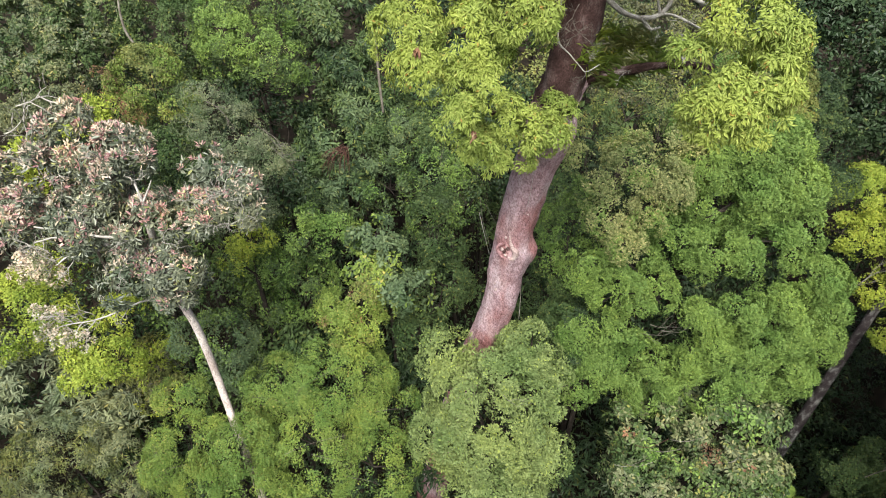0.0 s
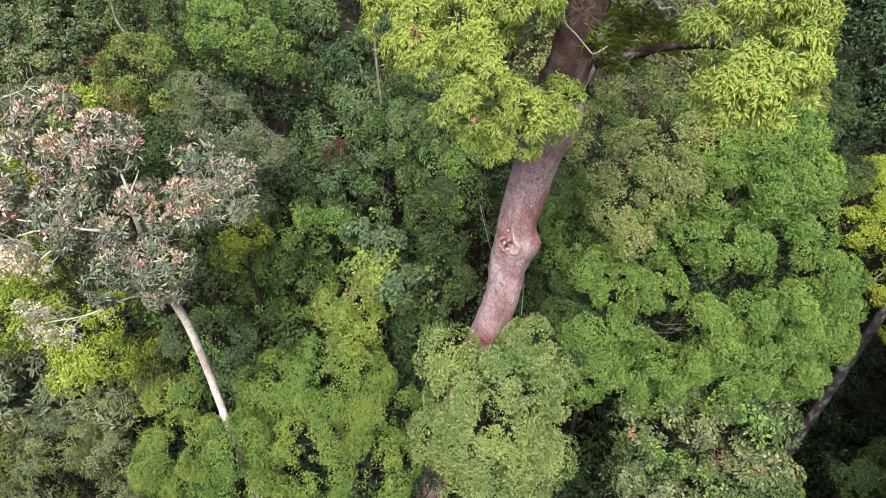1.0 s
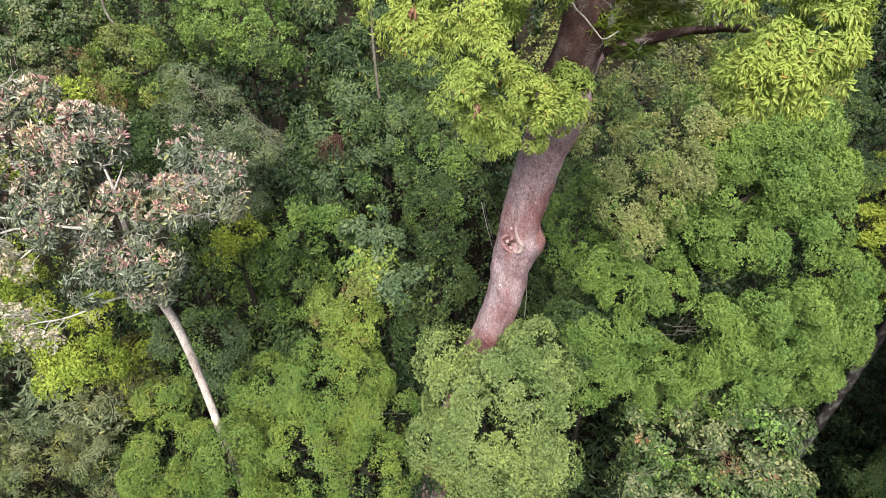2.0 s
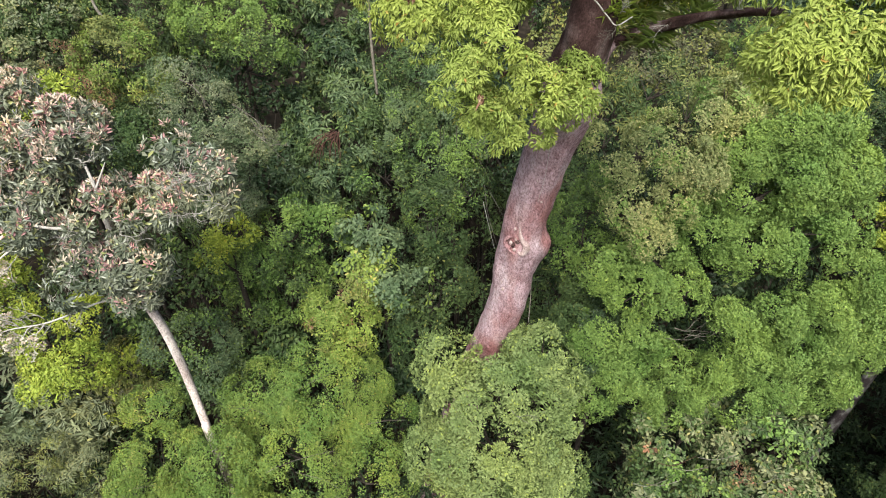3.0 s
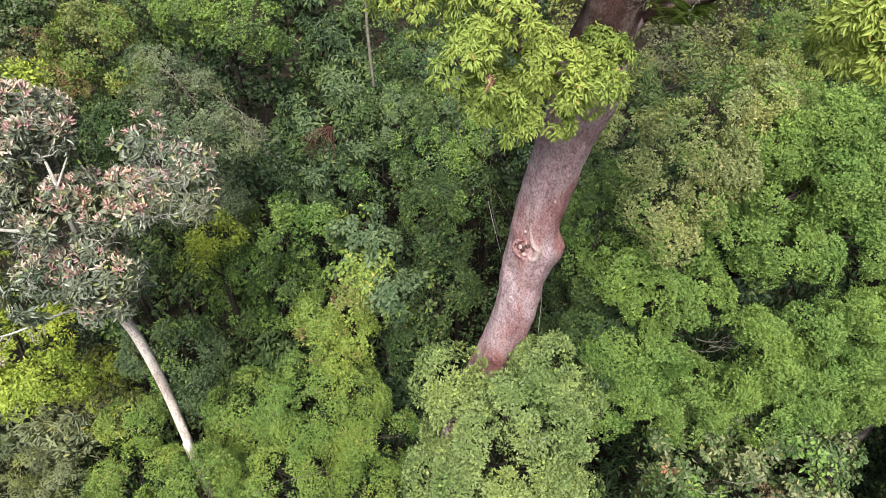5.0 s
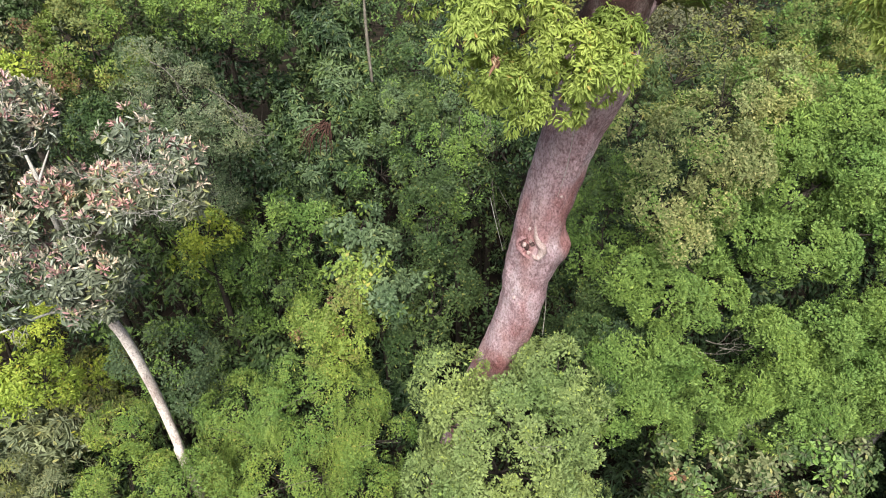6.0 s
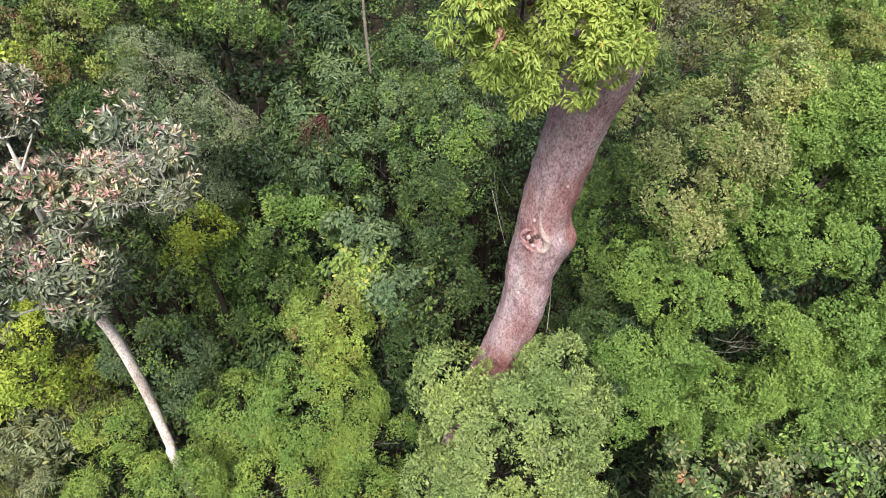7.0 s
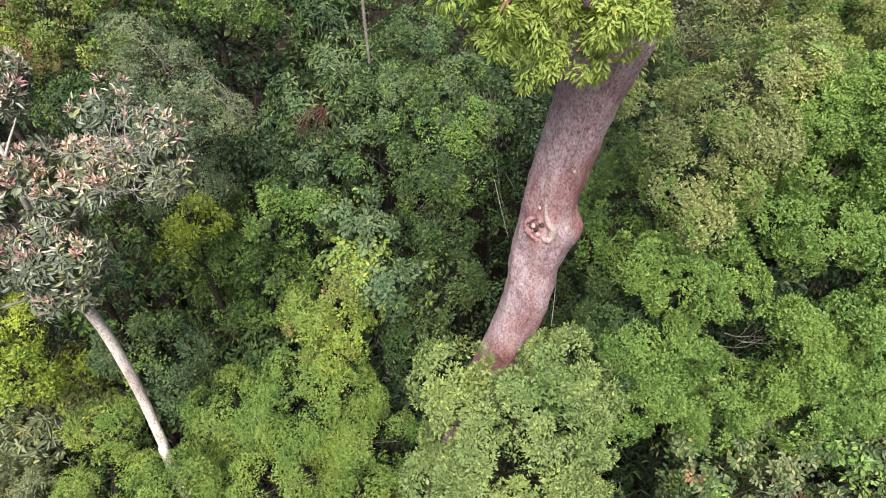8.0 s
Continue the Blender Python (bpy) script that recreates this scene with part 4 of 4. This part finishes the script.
tree([
    (-15.69, 16.53, 19.33, 1.63), (-13.21, 15.59, 18.45, 1.20), (-16.73, 15.80, 18.54, 1.21), (-16.08, 19.30, 23.68, 1.18),
    (-14.74, 17.28, 20.40, 1.10), (-12.27, 16.17, 19.08, 0.78), (-12.3, 14.9, 18.0, 0.9), (-13.3, 14.6, 17.6, 0.8),
], "middling", ["yellow"], "bright yellow-green tree behind the flowering crown")
tree([
    (-17.23, 16.01, 15.14, 1.80), (-15.40, 15.79, 14.67, 1.34), (-18.22, 16.66, 15.83, 1.22), (-14.73, 15.22, 13.86, 0.98), (-13.7, 15.5, 14.2, 0.85),
], "rosette", ["grey", "dull"], "grey-green tree with very large leaves", shares=[0.2], pieces=250, near=((-16.44, 15.28, 16.09)))
tree([
    (-15.59, 13.84, 13.08, 2.22), (-12.72, 13.38, 13.41, 1.28), (-17.27, 12.94, 12.45, 1.75), (-12.49, 12.27, 12.79, 1.37),
], "feather", ["dull", "olive"], "feathery dull green tree like bamboo", shares=[0.45])
# ---- trees of the far left ----
tree([
    (-11.59, 22.85, 25.39, 1.55), (-12.40, 22.11, 24.78, 0.92), (-10.67, 22.25, 24.71, 0.83),
], "middling", ["olive", "fresh"], "olive-green tree with a rounded crown", shares=[0.5])
tree([
    (-8.56, 25.60, 25.91, 1.82), (-7.03, 24.70, 25.29, 1.34), (-9.28, 26.21, 26.66, 1.47), (-6.35, 24.37, 24.68, 0.74),
    (-7.64, 26.53, 26.79, 1.24),
], "medium", ["mid", "deep"], "full mid-green tree with bright leaf clumps", shares=[0.45])
tree([
    (-7.40, 19.99, 24.72, 1.11), (-8.92, 21.43, 25.36, 0.93), (-6.52, 19.63, 23.97, 0.78), (-9.36, 20.76, 24.52, 0.80),
    (-7.40, 19.56, 23.21, 0.84), (-7.46, 19.76, 21.47, 0.79), (-8.69, 19.30, 21.01, 0.70),
], "fine", ["grey", "blue"], "grey-green tree with a soft rounded crown", shares=[0.45])
tree([
    (-11.33, 26.75, 25.97, 1.57), (-13.24, 27.08, 25.85, 1.29), (-11.50, 28.92, 26.98, 1.58),
], "middling", ["deep"], "dark green tree with a shaded crown")
tree([
    (-15.92, 26.58, 25.53, 1.82), (-16.36, 24.39, 24.93, 1.34), (-15.19, 27.44, 26.47, 1.41), (-18.91, 27.98, 25.51, 1.97),
    (-19.66, 25.91, 24.77, 1.77),
], "oval", ["deep", "dull", "grey"], "dark tree with drooping grey-green leaves", shares=[0.3, 0.2])
tree([
    (-16.11, 21.56, 24.33, 1.02), (-15.08, 22.44, 24.62, 0.84), (-17.52, 21.65, 24.28, 1.03),
], "medium", ["dull"], "grey-green tree with bare twigs")
tree([
    (7.87, 23.04, 25.30, 1.71), (7.18, 25.00, 26.39, 1.54), (9.26, 22.56, 25.52, 1.02), (9.34, 25.28, 26.52, 1.44),
], "middling", ["drab", "olive"], "olive-brown tree behind the fork", shares=[0.35])
# Leaf tones lowered here so that the crown reads as a shaded gap.
tree([
    (4.29, 14.18, 21.03, 0.82), (4.45, 15.32, 21.91, 0.83), (3.98, 15.04, 20.69, 0.61), (4.09, 13.47, 20.28, 0.70),
], "small", ["deep", "dark"], "tree between the big trunk and the dome, leaves darkened for shade", shares=[0.35])
tree([
    (3.84, 16.28, 23.31, 0.71), (4.20, 15.66, 22.89, 0.70), (4.36, 16.19, 23.72, 0.66), (3.71, 15.88, 22.32, 0.60),
    (4.56, 16.52, 24.31, 0.62), (4.15, 15.44, 22.11, 0.60),
], "small", ["mid", "deep"], "mid-green leafy tree close beside the big trunk", shares=[0.3])
tree([
    (4.00, 16.68, 19.79, 0.99), (3.84, 15.94, 18.38, 0.90), (4.72, 19.36, 22.35, 1.01), (3.92, 18.41, 20.58, 1.02),
], "middling", ["deep"], "dark green tree beside the big trunk")
# Fill tree; dark leaf tones stand in for the shade of a hole.
tree([
    (-10.33, 20.0, 23.7, 1.1), (-9.53, 19.6, 22.9, 1.0), (-11.3, 20.9, 23.6, 1.0), (-10.6, 19.6, 22.3, 0.9),
], "middling", ["deep", "dark"], "tree beside the flowering crown, leaves darkened for shade", shares=[0.4])
tree([
    (-12.4, 19.6, 25.9, 0.45), (-11.9, 19.5, 26.1, 0.4), (-12.8, 19.2, 25.5, 0.4),
], "middling", ["yellow"], "small yellow-green crown behind the flowering tree")
# ---- the far rows, most with shade put into a near-black leaf colour ----
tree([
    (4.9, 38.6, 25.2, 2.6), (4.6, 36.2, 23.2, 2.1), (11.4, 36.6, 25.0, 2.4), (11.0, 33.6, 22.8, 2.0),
], "shade", ["dark", "deep"], "far-row forest tree with leaf colour darkened for shade", shares=[0.3], bark="brown")
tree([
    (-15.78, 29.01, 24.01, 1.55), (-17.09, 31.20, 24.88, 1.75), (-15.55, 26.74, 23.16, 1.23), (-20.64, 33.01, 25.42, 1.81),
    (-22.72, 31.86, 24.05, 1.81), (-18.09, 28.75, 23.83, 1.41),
], "shade", ["dark"], "far-row forest tree with leaf colour darkened for shade", bark="brown")
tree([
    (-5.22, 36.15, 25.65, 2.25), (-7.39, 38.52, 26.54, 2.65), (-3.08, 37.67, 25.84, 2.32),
], "shade", ["dark"], "far-row forest tree with leaf colour darkened for shade", bark="brown")
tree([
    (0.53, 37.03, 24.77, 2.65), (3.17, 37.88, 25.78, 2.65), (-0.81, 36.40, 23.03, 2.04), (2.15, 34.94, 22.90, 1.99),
], "shade", ["dark"], "far-row forest tree with leaf colour darkened for shade", bark="brown")
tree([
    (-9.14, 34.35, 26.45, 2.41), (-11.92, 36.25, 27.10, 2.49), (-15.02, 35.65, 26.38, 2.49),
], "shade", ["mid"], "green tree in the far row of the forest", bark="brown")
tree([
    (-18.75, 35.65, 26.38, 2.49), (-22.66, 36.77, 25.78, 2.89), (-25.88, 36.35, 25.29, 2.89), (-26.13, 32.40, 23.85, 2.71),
], "shade", ["dark"], "far-row forest tree with leaf colour darkened for shade", bark="brown")
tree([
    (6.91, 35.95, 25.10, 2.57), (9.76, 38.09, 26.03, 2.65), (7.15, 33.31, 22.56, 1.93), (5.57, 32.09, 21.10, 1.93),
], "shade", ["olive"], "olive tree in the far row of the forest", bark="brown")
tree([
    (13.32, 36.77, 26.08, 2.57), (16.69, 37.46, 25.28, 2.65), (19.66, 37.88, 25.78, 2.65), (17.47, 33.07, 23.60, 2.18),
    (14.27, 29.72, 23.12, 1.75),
], "shade", ["dark"], "far-row forest tree with leaf colour darkened for shade", bark="brown")
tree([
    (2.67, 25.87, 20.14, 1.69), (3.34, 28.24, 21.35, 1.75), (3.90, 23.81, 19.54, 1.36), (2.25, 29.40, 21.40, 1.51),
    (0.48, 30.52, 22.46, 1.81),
], "shade", ["dark"], "tree behind the big trunk with leaf colour darkened for shade", bark="brown")
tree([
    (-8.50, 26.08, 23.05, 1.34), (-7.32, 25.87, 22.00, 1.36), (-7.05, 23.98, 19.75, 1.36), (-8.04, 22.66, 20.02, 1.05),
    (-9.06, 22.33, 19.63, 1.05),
], "shade", ["dark"], "tree below taller crowns with leaf colour darkened for shade", bark="brown")

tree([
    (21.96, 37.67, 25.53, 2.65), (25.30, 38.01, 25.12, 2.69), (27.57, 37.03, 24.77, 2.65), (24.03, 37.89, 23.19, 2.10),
], "shade", ["dark"], "far-row forest tree with leaf colour darkened for shade")
tree([
    (-10.78, 22.31, 22.74, 1.02), (-9.46, 21.57, 21.38, 1.03), (-11.82, 21.33, 21.26, 1.03), (-12.91, 22.96, 22.76, 0.99),
], "shade", ["deep", "mid"], "dark green tree behind the flowering crown", shares=[0.25])
tree([
    (-10.47, 19.36, 19.48, 1.09), (-9.18, 18.54, 17.98, 0.98), (-8.11, 18.50, 16.65, 1.01), (-11.48, 18.09, 17.76, 0.97),
    (-9.00, 19.82, 18.11, 1.14),
], "shade", ["deep", "mid"], "dark green tree behind the pale trunk", shares=[0.25])
# Gap saplings: their dark leaf colours take the place of deep shade.
tree([
    (-1.64, 18.27, 14.67, 1.18), (-2.16, 17.61, 13.88, 1.18), (-1.08, 16.44, 14.19, 1.01), (-1.16, 13.37, 12.13, 0.97),
], "fern", ["dark"], "sapling in the deep gap with leaf colour darkened for shade")
tree([
    (-13.75, 15.84, 11.65, 1.31), (-12.75, 13.98, 11.03, 1.26), (-13.91, 17.02, 11.70, 1.09),
], "fern", ["deep"], "sapling in the deep gap with leaf colour darkened for shade")
tree([
    (-7.52, 17.91, 15.84, 1.14), (-6.09, 18.23, 15.85, 1.02), (-8.39, 17.40, 14.54, 1.03), (-5.74, 19.37, 16.10, 1.05),
    (-6.63, 17.56, 14.74, 1.03),
], "shade", ["deep"], "shaded dark green tree in the lower storey")
tree([
    (-12.93, 27.59, 24.04, 1.36), (-11.86, 27.07, 23.43, 1.36), (-10.98, 27.90, 23.62, 1.39), (-11.62, 24.97, 22.77, 1.05),
], "shade", ["deep"], "shaded dark green tree in the lower storey")
tree([
    (-8.80, 15.33, 15.28, 0.77), (-8.31, 16.18, 15.30, 0.83), (-9.76, 15.71, 15.15, 0.73), (-7.87, 15.26, 14.61, 0.73),
], "shade", ["deep"], "shaded sapling behind the pale trunk")
# ---- bare wood, climbers and small things ----
def loose(name, lines, bark, label, category, sides=5, density=5.0, group=""):
    if len(lines) == 1:
        return tagged(tubes(name, lines, bark, None, "", sides, density), label, category, group)
    root = thing(name, lines[0][0][0], label, category, group)
    for i, line in enumerate(lines):
        tubes("twig" if i else "stem", [line], bark, root, "", sides if i == 0 else 4, density if i == 0 else 2.5)
    return root


for line, g in (([(-13.64, 26.54, 27.95), (-13.36, 25.62, 27.33), (-13.02, 24.90, 26.78), (-12.50, 24.30, 26.38)], 0.055), ([(-3.01, 27.09, 26.59), (-2.86, 25.59, 25.42), (-2.72, 24.61, 24.57), (-2.55, 23.65, 23.74)], 0.06)):
    loose("dead_tree", [(line, [g * 0.6, g, g * 0.9])], "stem", "bare pale dead stem among the crowns" if g < 0.06 else "slender brown stem hung with climbers", "dead stem", 8)
for p, way in (([(-15.93, 20.73, 25.71)], (0.7, -0.2, 0.3)), ([(-16.27, 19.97, 24.96)], (0.8, -0.2, 0.5)), ([(-15.65, 19.71, 24.64)], (0.5, -0.2, 0.8)), ([(-15.43, 21.47, 25.80)], (0.8, -0.2, -0.2))):
    loose("dead_branch", spray((p[0][0] - 0.2 * way[0], p[0][1] + 0.3, p[0][2] - 0.35), way, 1.25, 0.035, 3, 3, 0.7), "white", "bleached dead branch with forked twigs", "dead branch", 5, 4.0, "dead branches")
fan = []
for i in range(16):
    dx, dz, y0 = rng.uniform(-1.25, 0.3), rng.uniform(0.5, 1.45), 23.25 - rng.uniform(0, 0.25)
    start = np.array((-4.2 + rng.uniform(-0.12, 0.12), y0, 22.4 + rng.uniform(-0.1, 0.1)))
    bend = start + np.array((0.55 * dx + rng.uniform(-0.1, 0.1), -0.25, -0.3 * dz + 0.06))
    end = start + np.array((dx, -0.35, -dz))
    fan.append(([start, bend, end], [0.022, 0.016, 0.008]))
    fan.append(([bend, 0.5 * (bend + end) + np.array((rng.uniform(-0.15, 0.15), -0.05, 0.0)), end + np.array((rng.uniform(-0.3, 0.3), 0, rng.uniform(0.0, 0.3)))], [0.018, 0.012, 0.006]))
loose("red_twig_fan", fan, "red", "fan of bare reddish twigs in a dark crown", "twigs")
for p in ([(6.99, 14.14, 20.80)], [(6.67, 14.09, 20.43)], [(7.40, 14.08, 20.58)]):
    loose("dead_branch", spray(p[0], (0.6, -0.2, 0.1), 0.6, 0.016, 3, 3, 0.8), "grey", "grey dead branch in the gap of the crown", "dead branch", 5, 4.0, "dead branches")
for p, way in (([(-8.62, 20.46, 25.84)], (0.5, -0.1, -0.4)), ([(-6.69, 19.39, 25.50)], (0.6, 0, -0.5)), ([(-6.20, 19.22, 24.69)], (0.5, 0, -0.6)), ([(14.60, 15.88, 20.70)], (0.4, 0, 0.6)), ([(16.18, 12.29, 14.25)], (0.6, 0, 0.5))):
    loose("dead_branch", spray(p[0], way, 0.8, 0.022, 3, 3, 0.6), "grey", "thin grey dead branch", "dead branch", 5, 4.0, "dead branches")


for p, way, size, g in (((1.63, 10.15, 22.31), (0.5, 0.0, -0.6), 0.7, 0.008), ((5.45, 14.2, 24.0), (0.3, -0.2, -0.9), 0.6, 0.012), ((8.6, 18.3, 26.9), (0.3, -0.3, -0.5), 0.6, 0.014),
                        ((8.9, 18.2, 26.6), (0.1, -0.3, 0.5), 0.6, 0.014), ((-10.9, 20.6, 24.3), (0.6, -0.2, -0.3), 0.8, 0.016), ((-11.3, 20.4, 24.0), (0.5, -0.2, 0.4), 0.8, 0.016), ((9.2, 10.9, 17.6), (0.5, 0.0, 0.3), 0.6, 0.012)):
    loose("dead_branch", spray(p, way, size, g, 2, 3, 0.5), "grey", "thin bare twig standing out of the leaves", "dead branch", 5, 4.0, "dead branches")


def liana(points, g, bark="grey"):
    loose("liana", [(points, [g, g, g * 0.8])], bark, "thin hanging liana stem", "liana", 5, 6.0, "lianas")


liana([(1.22, 16.41, 24.44), (1.30, 15.93, 23.87), (1.45, 15.57, 23.44), (1.62, 15.50, 22.89)], 0.009, "grey")
liana([(1.20, 16.35, 23.90), (1.35, 15.93, 23.40), (1.55, 15.52, 22.76)], 0.009, "white")
liana([(1.37, 16.29, 24.29), (1.74, 15.49, 23.97)], 0.007, "grey")
liana([(2.33, 13.36, 23.60), (2.36, 13.26, 22.87), (2.36, 13.15, 22.11)], 0.012, "grey")
liana([(2.19, 12.46, 28.5), (2.19, 12.5, 27.9), (2.19, 12.6, 27.2), (2.13, 12.72, 26.5)], 0.006, "white")
for i in range(9):
    x, y, z = [(0.38, 22.68, 23.20)][0]
    x, y, z = x + rng.uniform(-0.6, 1.3), y + rng.uniform(-0.3, 0.3), z + rng.uniform(-0.6, 0.4)
    liana([(x, y, z), (x + rng.uniform(-0.25, 0.25), y - 0.1, z - 0.9), (x + rng.uniform(-0.3, 0.3), y - 0.05, z - 1.7), (x + rng.uniform(-0.5, 0.5), y, z - rng.uniform(2.4, 3.6))], rng.uniform(0.006, 0.013), "grey" if i % 3 else "brown")
# thin climbers that lie over the bushes
for cx, cy, cz, r in ((-4.85, 13.17, 15.37, 2.3), (-4.85, 13.17, 15.37, 2.34), (-4.14, 15.14, 16.28, 2.2), (-6.28, 14.75, 16.43, 1.55), (-2.64, 12.41, 15.06, 1.7), (-6.82, 11.38, 15.28, 1.8), (-9.23, 12.26, 15.7, 1.65), (-2.52, 14.32, 15.93, 1.5)):
    a0, lean = rng.uniform(-0.9, 0.3), rng.uniform(-0.4, 0.4)
    arc = []
    for k in range(5):
        a = a0 + 0.22 * k
        d = unit(np.array((math.sin(a), -0.75 + lean * 0.3 * k, 0.8 * math.cos(a))))
        arc.append(tuple(np.array((cx, cy, cz)) + d * r * (1.02 + 0.03 * math.sin(2.0 * k))))
    liana(arc, 0.007, "grey" if rng.random() < 0.4 else "stem")
for i in range(6):
    x, y, z = [(7.75, 11.38, 17.51)][0]
    x, y, z = x + rng.uniform(-2.0, 2.6), y + rng.uniform(-0.5, 0.3), z + rng.uniform(-1.0, 1.2)
    liana([(x, y, z), (x + 0.4, y - 0.2, z + 0.2), (x + 1.0, y - 0.1, z + rng.uniform(0.2, 0.6))], 0.009, "red" if i % 3 == 0 else "grey")
for spot, r in (([(8.82, 10.97, 17.65)], 0.4), ([(-12.16, 21.0, 25.49)], 0.5), ([(-12.94, 21.5, 26.08)], 0.5), ([(-11.75, 20.8, 24.9)], 0.4)):
    x, y, z = spot[0]
    tagged(crown("withered_spray", [(x, y, z, r)], "fine", ["rust", "olive"], None, [0.5], 0.22), "withered rust-brown leaves on a dying spray", "dead leaves", "withered sprays", "stuff")


def palm(at, fronds=9, reach=1.7):
    """A palm head: arching fronds of narrow leaflets."""
    x, y, z = at
    root = thing("palm", (x, y, ground_z(x, y)), "small palm with arching green fronds in the shade", "palm")
    tube("trunk", [(x, y, ground_z(x, y) - 0.2), (x + 0.1, y, 0.5 * z + 2), (x, y, z)], [0.1, 0.08, 0.07], "grey", root, 16, 8)
    for i in range(fronds):
        a = i * 2 * math.pi / fronds + 0.2
        d = np.array((math.cos(a), math.sin(a), 0))
        s = np.linspace(0.12, 1, 26)
        rib = np.array(at) + reach * s[:, None] * d + np.stack([0 * s, 0 * s, reach * (0.75 * s - 0.95 * s ** 2)], -1)
        side = np.cross(d, (0, 0, 1))
        base = np.repeat(rib, 2, 0)
        sign = np.tile([1.0, -1.0], len(s))[:, None]
        way = sign * side + 0.5 * d + np.array((0, 0, -0.25))
        v, q = leaves(base, way, np.tile((0, 0, 1.0), (len(base), 1)), 0.45 * np.repeat(np.sin(np.pi * (0.12 + 0.8 * s)), 2), np.full(len(base), 0.045), LONG)
        frond = under("frond", quad_mesh("frond", v, q, [LEAF["fresh"]]), root)
        tube("rib", rib[::5], [0.018, 0.012, 0.006], "grey", frond, 10, 5)
    return root


palm(((12.32, 11.02, 14.13)))
palm(((14.29, 10.74, 12.24)), 8, 1.5)
